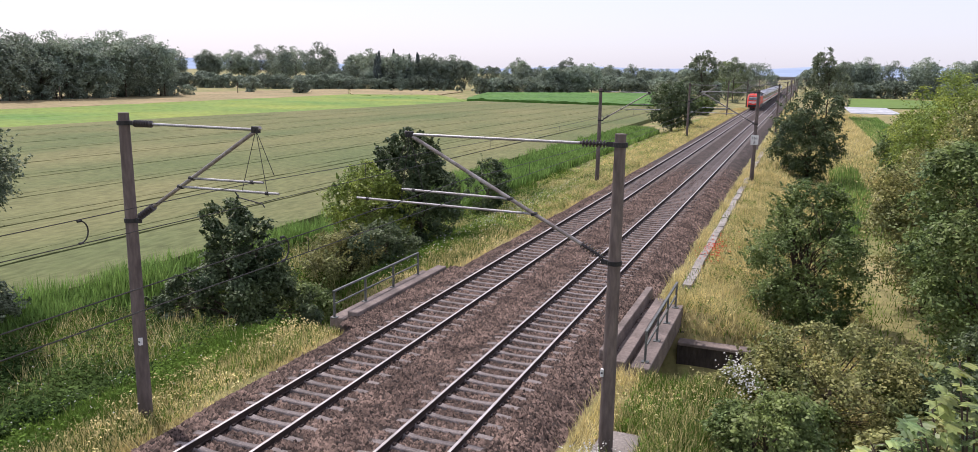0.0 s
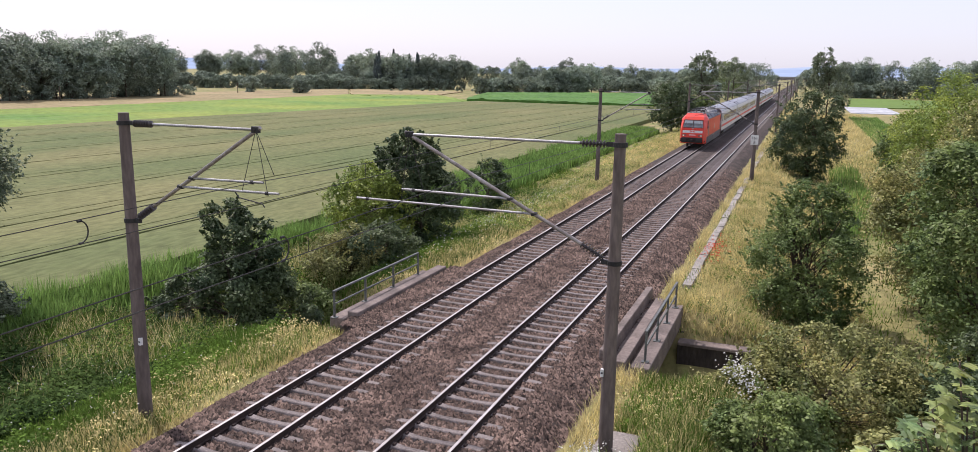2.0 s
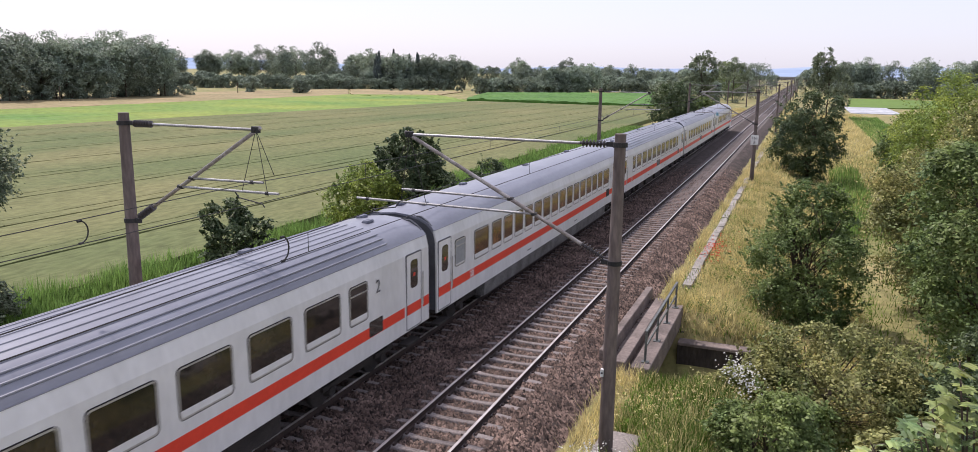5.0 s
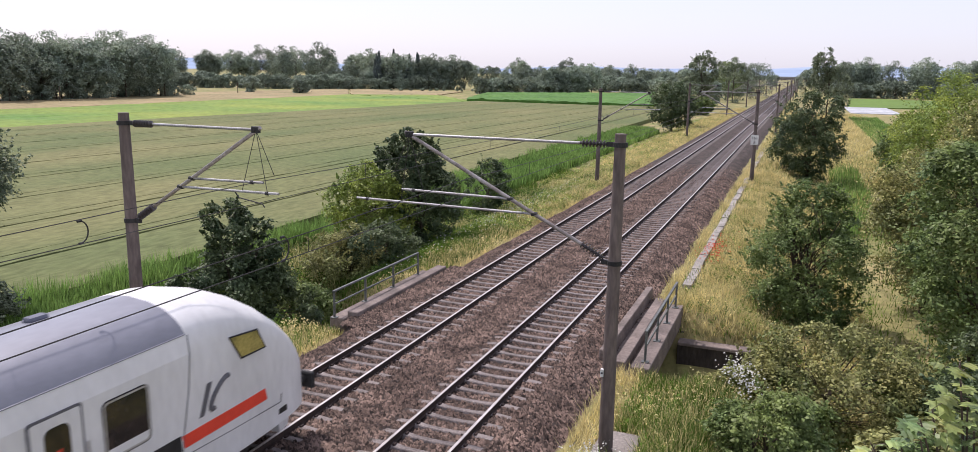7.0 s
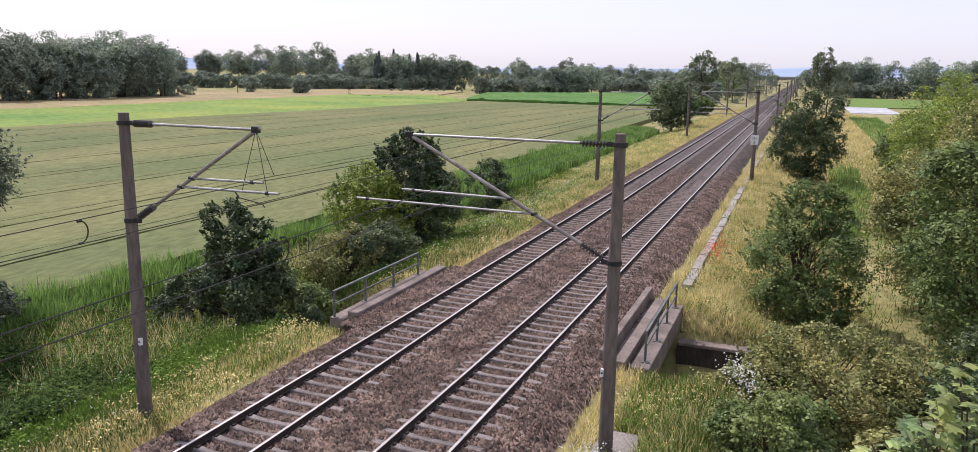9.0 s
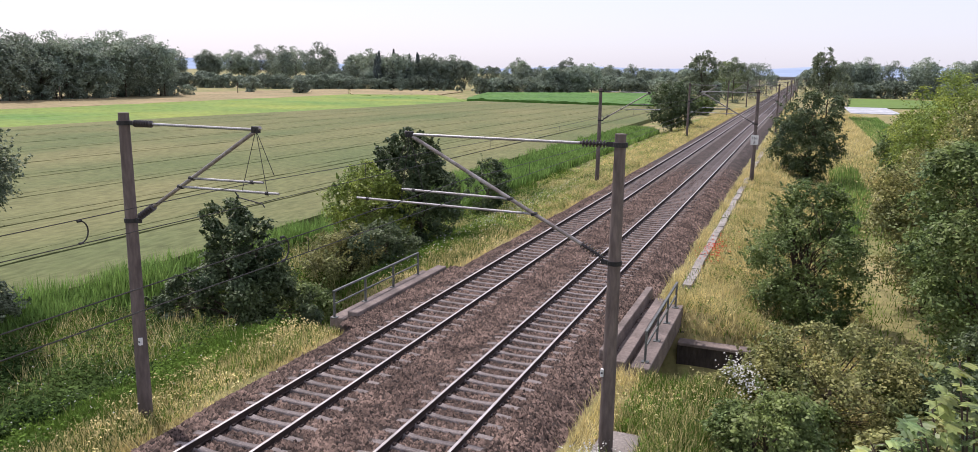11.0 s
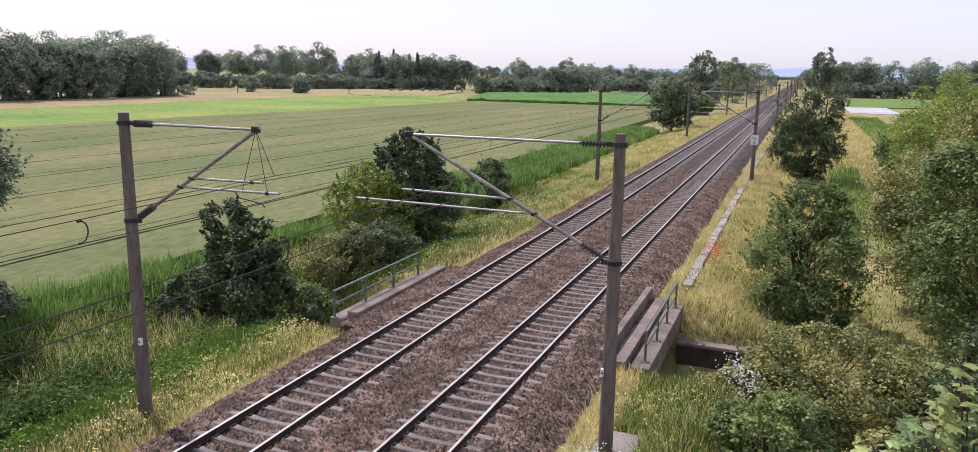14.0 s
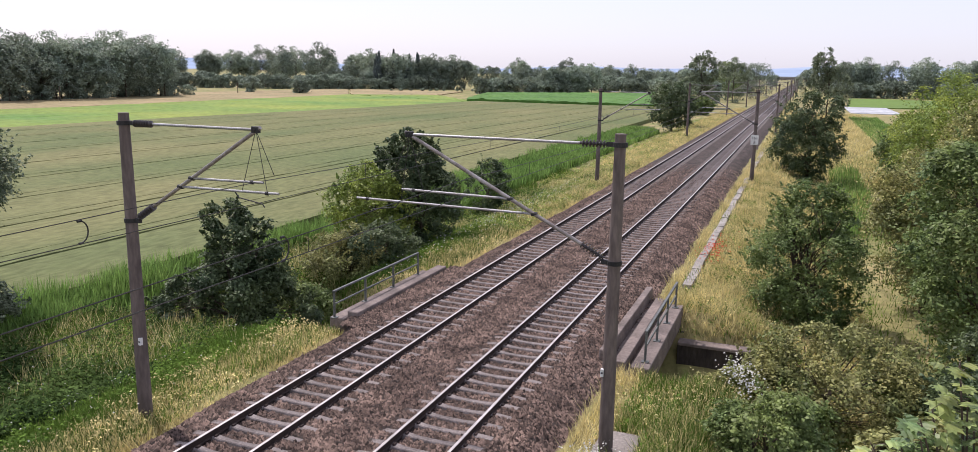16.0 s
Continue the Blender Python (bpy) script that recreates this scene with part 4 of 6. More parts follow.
def first_class():
    t = coach("light grey first-class coach with a red stripe and amber windows", [(3.84, 1.30)] + [(5.28 + 1.19 * k, 0.94) for k in range(14)] + [(22.19, 1.30)], (0.82, 25.3), ((2.02, 0.8), (24.2, 0.8)), M_AMBER)
    figure_on(t, "1", 23.25, 2.35, 0.5, M_LETTER)
    for sgn in (1, -1):
        part("grille", Shape().box(min(sgn * 1.40, sgn * 1.42), max(sgn * 1.40, sgn * 1.42), 22.3, 23.0, 1.38, 1.79), M_BLACK, t)
    return t


def bistro():
    t = coach("light grey dining coach with a red stripe and dark windows", [(3.38, 1.2)] + [(5.41 + 2.03 * k, 1.28) for k in range(4)] + [(13.33 + 1.71 * k, 1.28) for k in range(7)], (0.66, 25.5), ((1.78, 0.8),), skirted=False)
    figure_on(t, "1", 4.40, 2.45, 0.5, M_LETTER)
    figure_on(t, "Bordbistro", 14.2, 1.46, 0.30, M_WHITE)
    part("roof_hatch", Shape().loft([[(1.22, 2.6, 3.60), (1.22, 3.6, 3.60), (0.84, 3.6, 3.93), (0.84, 2.6, 3.93)], [(1.26, 2.6, 3.63), (1.26, 3.6, 3.63), (0.86, 3.6, 3.96), (0.86, 2.6, 3.96)]]), M_LETTER, t)
    for sgn in (1, -1):
        part("yellow_band", Shape().box(min(sgn * 1.40, sgn * 1.416), max(sgn * 1.40, sgn * 1.416), 1.20, 1.29, 2.3, 3.05), M_YELLOW, t)
        part("mark", side_plate(Shape(), 1.40, round_rect(2.45, 2.5, 0.16, 0.26, 0.05), 0.008, sgn), M_LETTER, t)
    return t


def second_class():
    t = coach("light grey second-class coach with a ribbed roof and dark windows", [(5.25 + 1.92 * k, 1.44) for k in range(9)] + [(22.17, 0.86), (3.6, 0.86)], (0.85, 25.15), (), None, True, skirted=False)
    figure_on(t, "2", 23.12, 2.52, 0.5, M_LETTER)
    for sgn in (1, -1):
        for c, w in ((12.9, 1.4), (23.0, 0.7)):
            part("low_panel", side_plate(Shape(), 1.405, round_rect(c, 1.62, w, 0.42, 0.05), 0.010, sgn), M_GLASS, t)
    return t


def driving_trailer():
    t = coach("light grey driving trailer with a rounded white cab and spray paint", [(5.22 + 1.885 * k, 1.44) for k in range(7)] + [(18.0, 0.92), (20.72, 0.92)], (0.76, 19.42), ((2.3, 0.88),), None, False, True, skirted=False)
    prof = ((22.2, 1, 1), (22.7, 1, 1.0), (23.2, 1, 0.975), (23.7, 0.995, 0.935), (24.2, 0.985, 0.875), (24.65, 0.968, 0.80), (25.1, 0.94, 0.70), (25.45, 0.90, 0.595), (25.75, 0.84, 0.48), (25.95, 0.76, 0.38), (26.05, 0.68, 0.31))
    part("cab", Shape().loft([[(x, yy, z if z > 0.95 or y < 22.3 else z - 0.05) for x, yy, z in section(y, w, k, 0.72)] for y, w, k in prof]), M_COACH, t, "smooth rounded white cab shell", smooth=True)
    part("cab_apron", Shape().loft([[(-1.20, 24.9, z), (1.20, 24.9, z), (1.10, 25.35, z), (0.70, 25.95, z), (-0.70, 25.95, z), (-1.10, 25.35, z)] for z in (0.34, 0.76)]), M_COACH, t)
    part("cab_underframe", Shape().box(-1.05, 1.05, 22.3, 25.2, 0.45, 0.80, 0.03), M_UNDER, t)
    buffers(t, 26.35, -1)
    for sgn in (-1, 1):
        out = [(23.56, 2.58), (24.30, 2.57), (24.06, 3.02), (23.24, 3.10)]
        sw = part("cab_window", side_plate(Shape(), 1.385, out, 0.012, sgn), M_CABWINDOW, t, "angled yellowish cab side window")
        part("seal", Shape().path([(sgn * 1.397, *q) for q in out + out[:1]], 0.020), M_RUBBER, sw)
        part("stripe", Shape().loft([[(sgn * 1.36, y, 1.42), (sgn * w, y, 1.42), (sgn * w, y - 0.06, 1.67), (sgn * 1.36, y - 0.06, 1.67)] for y, w in ((21.92, 1.420), (23.2, 1.417), (24.30, 1.400))]), M_STRIPE, t, "red painted stripe")
        part("low_panel", Shape().box(min(sgn * 1.40, sgn * 1.42), max(sgn * 1.40, sgn * 1.42), 21.20, 21.84, 1.36, 1.70), M_BLACK, t)
        part("cab_joint", Shape().path([(sgn * 1.305, 22.24, 3.47), (sgn * 1.389, 22.20, 3.14), (sgn * 1.404, 22.11, 2.5), (sgn * 1.414, 21.90, 1.6), (sgn * 1.414, 21.80, 0.98)], 0.012, 5), M_LETTER, t)
        part("hatch_line", Shape().path([(sgn * 1.411, 22.0, 1.27), (sgn * 1.408, 23.2, 1.22), (sgn * 1.385, 24.75, 1.16), (sgn * 1.38, 24.80, 1.34)], 0.009, 5), M_LETTER, t)
        # grey slanted emblem: a bar and an open arc
        bar = Shape().loft([[(sgn * x, 22.32 + dy + (z - 1.83) * 0.42, z) for x, dy in ((1.390, 0), (1.414, 0), (1.414, 0.13), (1.390, 0.13))] for z in (1.83, 2.42)])
        part("emblem_bar", bar, M_LETTER, t)
        arc = [(sgn * 1.402, 22.90 - 0.17 * math.sin(a) + 0.22 * math.cos(a), 2.13 + 0.26 * math.cos(a)) for a in np.linspace(-0.25, math.pi + 0.25, 11)]
        part("emblem_arc", Shape().path(arc, 0.055, 6), M_LETTER, t)
    figure_on(t, "2", 3.62, 2.52, 0.5, M_LETTER)
    figure_on(t, "2", 17.45, 2.5, 0.4, M_LETTER)
    # bicycle sign on one pane
    for sgn in (1,):
        b = Shape()
        for cy in (16.25, 16.80):
            ring = [(1.420, cy + 0.19 * math.cos(a), 2.36 + 0.19 * math.sin(a)) for a in np.linspace(0, 2 * math.pi, 15)]
            b.path(ring, 0.014, 4)
        b.path([(1.42, 16.25, 2.36), (1.42, 16.42, 2.62), (1.42, 16.68, 2.62), (1.42, 16.80, 2.36)], 0.014, 4)
        b.path([(1.42, 16.42, 2.62), (1.42, 16.52, 2.36), (1.42, 16.68, 2.62), (1.42, 16.66, 2.74), (1.42, 16.58, 2.74)], 0.014, 4)
        part("bicycle_sign", b, M_WHITE, t, "white bicycle sign")
    # spray paint over the roof edge
    rng = np.random.default_rng(8)
    for k in range(7):
        c, r = 2.1 + 0.33 * k, 0.20 + 0.10 * rng.random()
        n = 9
        ring = []
        for lift in (0.0, 0.012):
            q = []
            for i in range(n):
                a = 2 * math.pi * i / n
                rr = r * (0.85 + 0.3 * rng.random())
                u = 3.38 + 0.10 * rng.random() * (k % 2) + rr * math.sin(a) * 0.9
                x = float(np.interp(u, [3.0, 3.36, 3.53, 3.72, 3.88], [1.39, 1.355, 1.285, 1.125, 0.865]))
                q.append((x + lift + 0.004, c + rr * math.cos(a), u + lift * 0.5 + 0.004))
            ring.append(q)
        part("spray_paint", Shape().loft(ring), (M_TURQUOISE, M_LILAC, M_TURQUOISE, M_LETTER)[k % 4], t, "turquoise and lilac spray paint")
    return t


loco = locomotive()
coach_a, coach_b, coach_c = first_class(), bistro(), second_class()
coaches = [coach_a, coach_b, copy_thing(coach_c, pose(0, 0, 0)), copy_thing(coach_a, pose(0, 0, 0)), copy_thing(coach_c, pose(0, 0, 0)), coach_c, driving_trailer()]
tagged(coaches[3], "light grey compartment coach with a smooth grey roof")


def motions():
    for k, ob in enumerate([loco, *coaches]):
        off = 0 if k == 0 else 19.1 + 26.4 * (k - 1)
        walk(ob, [(0.0, pose(TRACK_L, HEAD + off, 0)), (16.0, pose(TRACK_L, HEAD + off - SPEED * 16, 0))])

# ---- culvert bridge ----
M_BRIDGE = surface("stained_bridge_concrete", (0.24, 0.195, 0.172), (0.125, 0.102, 0.09), 0.9, 0.9, bump=0.5, bump_scale=22, fine=9, fine_mix=0.25)
# stained concrete, darkened in colour for the shade on the wing wall
M_SHADED = surface("shaded_stained_concrete", (0.085, 0.070, 0.062), (0.045, 0.038, 0.034), 1.2, 0.85, bump=0.4, bump_scale=20, stretch=(1, 1, 0.3))
M_RAILING = surface("grey_green_railing", (0.15, 0.16, 0.148), (0.10, 0.105, 0.098), 2.5, 0.55, 0.3)
bridge = thing("railway_bridge", "low concrete bridge with kerb walls over a brook", "bridge", kind="structure")
part("deck", Shape().box(-5.55, 5.70, 22.1, 29.4, -1.25, -0.72), M_BRIDGE, bridge)
for nm, args in (("left_kerb_wall", (-4.86, -4.42, 22.3, 29.6, -0.9, -0.08, 0.03)), ("left_ledge", (-5.45, -4.87, 22.1, 29.3, -0.9, -0.30, 0.03)),
                 ("right_kerb_wall", (4.16, 4.42, 22.2, 30.0, -0.9, -0.06, 0.03)), ("walkway_channel", (4.62, 4.98, 22.2, 29.6, -0.9, -0.36, 0.02)),
                 ("right_ledge", (5.16, 5.74, 22.1, 29.2, -1.1, -0.42, 0.03)), ("drain_slab", (4.43, 4.61, 22.2, 29.6, -0.9, -0.52, 0.01))):
    part(nm, Shape().box(*args), M_BRIDGE, bridge)
part("wing_wall", Shape().box(5.76, 8.4, 28.02, 28.43, -3.2, -1.60), M_SHADED, bridge, "stained concrete wing wall with shade put into its dark colour")
part("wing_coping", Shape().box(5.76, 8.45, 27.95, 28.5, -1.598, -1.48, 0.03), M_BRIDGE, bridge)
part("abutment", Shape().box(-5.5, 5.9, 28.6, 29.4, -3.2, -1.26).box(-5.5, 5.9, 22.1, 22.9, -3.2, -1.26), M_BRIDGE, bridge)


def railing(x, ys, base, top, group):
    t = thing("railing", "grey painted steel railing with two rails", "railing", group="bridge railings")
    for y in ys:
        p = part("post", Shape().box(x - 0.035, x + 0.035, y - 0.035, y + 0.035, base, top, 0.008), M_RAILING, t)
        part("foot_plate", Shape().box(x - 0.11, x + 0.11, y - 0.11, y + 0.11, base, base + 0.025), M_RAILING, p)
    part("handrail", Shape().box(x - 0.045, x + 0.045, ys[0] - 0.05, ys[-1] + 0.05, top, top + 0.06, 0.012), M_RAILING, t)
    part("middle_rail", Shape().box(x - 0.025, x + 0.025, ys[0], ys[-1], (base + top) / 2, (base + top) / 2 + 0.05, 0.01), M_RAILING, t)
    return t


railing(-5.25, (22.1, 24.2, 26.35, 28.5), -0.30, 0.62, "l")
railing(5.50, (22.65, 24.72, 26.75, 28.75), -0.42, 0.53, "r")

trough = thing("cable_trough", "pale concrete cable trough with loose lids", "cable trough", kind="structure")
y = 32.4
k = 0
while y < 100:
    part("lid", Shape().box(5.24 + 0.03 * math.sin(k), 5.62 + 0.03 * math.sin(k), y, y + 0.97, -0.75, -0.45 + 0.02 * math.sin(k * 2.3), 0.015), M_LID, trough)
    y += 1.0
    k += 1
solid("mast_footing", Shape().box(5.35, 6.35, 16.3, 17.9, -0.95, -0.52, 0.04), M_CONCRETE, "pale concrete footing slab beside the mast", "slab")

# ---- foliage ----
GREEN_DARK = surface("dark_leaves", (0.128, 0.168, 0.070), (0.058, 0.095, 0.045), 0.7, 0.55, island=0.4, translucent=0.3, spec=0.3)
GREEN_MID = surface("mid_green_leaves", (0.225, 0.285, 0.090), (0.105, 0.165, 0.055), 0.6, 0.55, island=0.4, translucent=0.35, spec=0.3)
GREEN_LIGHT = surface("yellow_green_leaves", (0.33, 0.385, 0.072), (0.17, 0.25, 0.06), 0.5, 0.5, island=0.4, translucent=0.4, spec=0.35)
GREEN_OLIVE = surface("olive_leaves", (0.35, 0.33, 0.12), (0.165, 0.20, 0.07), 0.8, 0.55, island=0.5, translucent=0.3, spec=0.25)
GREEN_GREY = surface("grey_green_leaves", (0.24, 0.28, 0.17), (0.14, 0.18, 0.11), 0.5, 0.55, island=0.4, translucent=0.3, spec=0.3)
# leaf colour paled and blued to stand in for haze on distant trees
GREEN_HAZED = surface("haze_paled_leaves", (0.29, 0.34, 0.245), (0.19, 0.25, 0.20), 0.08, 0.7, island=0.3, thing=0.25, translucent=0.2, spec=0.2)
GREEN_SPRUCE = surface("spruce_needles", (0.135, 0.165, 0.15), (0.095, 0.125, 0.118), 0.1, 0.7, island=0.3, thing=0.2, spec=0.2)
MAPLE = surface("fresh_maple_leaves", (0.40, 0.43, 0.125), (0.19, 0.29, 0.12), 2.2, 0.45, island=0.35, translucent=0.35, spec=0.4)
BARK = surface("brown_bark", (0.10, 0.078, 0.058), (0.06, 0.047, 0.036), 3.0, 0.9, bump=0.6, stretch=(1, 1, 0.3))
PETAL_WHITE = surface("white_petals", (0.62, 0.62, 0.56), (0.5, 0.5, 0.46), 3, 0.7, translucent=0.3)
PETAL_RED = surface("poppy_petals", (0.62, 0.10, 0.035), (0.5, 0.07, 0.03), 3, 0.6, translucent=0.3)


def leaves(points, out, size, rng, aspect=0.62, droop=0.25, loose=0.42):
    """One folded rhombus for each point; out: the way that each leaf faces."""
    n = len(points)
    nrm = out + rng.normal(0, loose, (n, 3)) + np.array([0, 0, 0.25])
    nrm /= np.linalg.norm(nrm, axis=1, keepdims=True) + 1e-9
    ax = rng.normal(0, 1, (n, 3)) + np.array([0, 0, -droop])
    ax -= nrm * np.sum(ax * nrm, 1, keepdims=True)
    ax /= np.linalg.norm(ax, axis=1, keepdims=True) + 1e-9
    sd = np.cross(nrm, ax)
    L = (size * rng.uniform(0.6, 1.35, n))[:, None]
    W = L * aspect * 0.5
    a = points - ax * L * 0.5
    b = points + sd * W + nrm * W * 0.35 - ax * L * 0.06
    c = points + ax * L * 0.5 - nrm * L * 0.10
    d = points - sd * W + nrm * W * 0.35 - ax * L * 0.06
    return np.stack([a, b, c, d], 1).reshape(-1, 3)


def crown_points(n, centre, radii, clumps, rng, clump=0.34, flat=1.0, shoots=0.12):
    """Leaf places on boughs: clumps over an ellipsoid, each a handful of tilted sprays, with gaps between them and some shoots."""
    centre, radii = np.array(centre, float), np.array(radii, float)
    mean = radii.mean()

    def unit(k):
        d = rng.normal(0, 1, (k, 3))
        return d / np.linalg.norm(d, axis=1, keepdims=True)

    d = unit(clumps)
    r = rng.uniform(0.30, 1.0, clumps)[:, None] ** 0.45
    size = rng.uniform(0.6, 1.3, clumps) * clump * mean
    cc = centre + d * r * np.maximum(radii - size[:, None] * 0.55, radii * 0.4)
    # sprays on each clump, thicker on its upper and outer side
    per = 11
    k = clumps * per
    own = np.repeat(np.arange(clumps), per)
    e = unit(k) + d[own] * 0.45 + np.array([0, 0, 0.35])
    e /= np.linalg.norm(e, axis=1, keepdims=True)
    sc = cc[own] + e * (size[own] * rng.uniform(0.35, 1.0, k))[:, None] * np.array([1, 1, 0.85 * flat])
    sn = e * 0.75 + np.array([0, 0, 0.55]) + rng.normal(0, 0.22, (k, 3))
    sn /= np.linalg.norm(sn, axis=1, keepdims=True)
    ss = size[own] * rng.uniform(0.26, 0.52, k)
    w = ss ** 2
    pick = rng.choice(k, n, p=w / w.sum())
    g = rng.normal(0, 0.55, (n, 3))
    g -= sn[pick] * np.sum(g * sn[pick], 1, keepdims=True) * 0.72
    pts = sc[pick] + g * ss[pick][:, None]
    pts[:, 2] -= 0.16 * np.sum(g * g, 1) * ss[pick]
    out = sn[pick] * 1.0
    # shoots that stick out of the crown, with leaves along them
    m = int(n * shoots)
    twigs = max(10, clumps * 2)
    d = unit(twigs)
    d[:, 2] = np.abs(d[:, 2]) * 0.9 - 0.15
    start = centre + d * radii * rng.uniform(0.55, 0.9, twigs)[:, None]
    way = d * np.array([0.8, 0.8, 0.6]) + np.array([0, 0, 0.55]) + rng.normal(0, 0.3, (twigs, 3))
    length = rng.uniform(0.15, 0.48, twigs) * mean * 0.8
    who = rng.integers(0, twigs, m)
    u = rng.random(m)[:, None]
    pts[:m] = start[who] + way[who] * length[who][:, None] * u + rng.normal(0, 0.035, (m, 3)) * mean * (1.1 - u)
    out[:m] = way[who] * 0.3 + rng.normal(0, 0.5, (m, 3)) + np.array([0, 0, 0.6])
    return pts, out, cc


def wood(height, spread, rng, r0, limbs, targets=None, stems=1, z_first=0.25):
    """Tapered trunk or stems with limbs that reach into the crown."""
    s = Shape()
    for k in range(stems):
        a = rng.uniform(0, 6.28)
        off = 0.0 if stems == 1 else rng.uniform(0.1, 0.35)
        p = Vector((off * math.cos(a), off * math.sin(a), -0.35))
        lean = Vector((math.cos(a), math.sin(a), 0)) * (0.0 if stems == 1 else spread * 0.35)
        pts = [p]
        for i in range(1, 6):
            u = i / 5
            pts.append(Vector((p.x, p.y, 0)) + lean * u * u + Vector((rng.normal(0, 0.03) * height * 0.3, rng.normal(0, 0.03) * height * 0.3, height * 0.9 * u)))
        for i in range(5):
            s.tube(pts[i], pts[i + 1], r0 * (1 - i * 0.17), r0 * (1 - (i + 1) * 0.17), 7)
        if targets is not None:
            for t in targets[k::stems][:limbs]:
                t = Vector(t)
                u = min(0.95, max(z_first, t.z / height * 0.6))
                i = min(4, int(u * 5))
                q = pts[i].lerp(pts[i + 1], u * 5 - i)
                mid = q.lerp(t, 0.55) + Vector((0, 0, 0.08 * height * rng.random()))
                s.tube(q, mid, r0 * 0.32, r0 * 0.2, 5)
                s.tube(mid, t, r0 * 0.2, r0 * 0.06, 5)
    return s


def tree(name, label, category, height, width, leaf, count, material, seed, low=0.12, clumps=40, clump=0.34, stems=1, r0=None, limbs=14, parts=None, group="", flat=1.0, at=None, shoots=0.15):
    """A crown over a trunk; low: share of the height left bare. parts: several ellipsoids (centre, radii, share)."""
    rng = np.random.default_rng(seed)
    count = int(count * (0.86 if count > 18000 else 1.0))
    t = thing(name, label, category, at, group)
    zc = height * (low + (1 - low) * 0.5)
    ell = parts or [((0, 0, zc), (width / 2, width / 2, height * (1 - low) / 2), 1.0)]
    allv, cc_all = [], []
    for c, r, share in ell:
        r = tuple(q * 1.1 for q in r)
        pts, out, cc = crown_points(int(count * share), c, r, max(6, int(clumps * share)), rng, clump, flat, shoots)
        pts[:, 2] = np.maximum(pts[:, 2], 0.05)
        allv.append(leaves(pts, out, leaf, rng))
        cc_all.append(cc)
    part("crown", quads_mesh("crown", np.concatenate(allv)), material, t)
    cc = np.concatenate(cc_all)
    rng.shuffle(cc)
    part("trunk", wood(height * 0.82, width / 2, rng, r0 or height * 0.018, limbs, cc, stems), BARK, t, smooth=True)
    return t


def stand(x, y, sink=0.0, turn=0.0):
    return pose(x, y, float(ground_z(x, y)) - sink, 0, 0, turn)


# shrubs and trees by the field
tree("tree", "dark green young tree with leafy boughs down to the grass", "tree", 5.8, 5.2, 0.14, 50000, GREEN_DARK, 11, 0.03, 110, 0.28, 4, 0.07, 24,
     parts=[((0.0, 0, 2.1), (2.1, 1.8, 2.1), 0.36), ((-0.55, 0.2, 4.1), (1.25, 1.1, 1.6), 0.18), ((0.45, 0.1, 3.8), (1.2, 1.1, 1.6), 0.16), ((-2.3, -0.6, 1.45), (1.35, 1.3, 1.2), 0.15), ((1.9, 0.3, 1.5), (1.4, 1.3, 1.5), 0.15)], at=stand(-10.95, 24.05), shoots=0.34)
tree("shrub", "yellow-green flowering shrub beside the bridge", "shrub", 2.5, 4.2, 0.11, 18000, GREEN_OLIVE, 12, 0.0, 44, 0.30, 5, 0.04, 8, at=stand(-10.2, 30.6, 0.1))
tree("shrub", "dark leafy shrub in the shade beside the bridge", "shrub", 2.6, 3.4, 0.12, 15000, GREEN_DARK, 18, 0.0, 36, 0.32, 5, 0.04, 8, at=stand(-8.9, 31.6, 0.1))
tree("shrub", "low green bramble between the trees", "shrub", 1.9, 3.2, 0.11, 12000, GREEN_MID, 19, 0.0, 36, 0.30, 5, 0.04, 8, at=stand(-10.0, 26.9, 0.1))
tree("tree", "bushy light green tree at the field's edge", "tree", 4.7, 4.5, 0.15, 26000, GREEN_LIGHT, 13, 0.02, 46, 0.32, 3, 0.07, 14, at=stand(-12.2, 36.2), shoots=0.25)
tree("tree", "dense dark green tree at the field's edge", "tree", 6.9, 5.6, 0.16, 40000, GREEN_DARK, 14, 0.03, 120, 0.25, 2, 0.10, 20,
     parts=[((0.5, 0, 2.5), (2.3, 2.2, 2.5), 0.5), ((-0.5, 0.2, 4.6), (2.0, 1.8, 1.7), 0.35), ((-0.1, 0, 5.5), (1.3, 1.2, 1.3), 0.15)], at=stand(-10.5, 38.4), shoots=0.28)
tree("young_tree", "slender dark green young tree with open boughs", "tree", 4.2, 2.9, 0.13, 9000, GREEN_DARK, 15, 0.05, 40, 0.24, 3, 0.05, 20, at=stand(-10.1, 48.2))
tree("tree", "rounded dark green tree beside the track", "tree", 8.6, 8.0, 0.30, 15000, GREEN_DARK, 16, 0.02, 60, 0.28, 1, 0.16, 10, at=stand(-11.2, 135))
tree("willow", "pale grey-green willow at the field's corner", "tree", 9.4, 6.0, 0.14, 30000, GREEN_GREY, 17, 0.3, 70, 0.25, 1, 0.14, 20,
     parts=[((0, 0, 6.1), (2.5, 2.5, 2.2), 1.0)], at=stand(-18.9, 18.2))

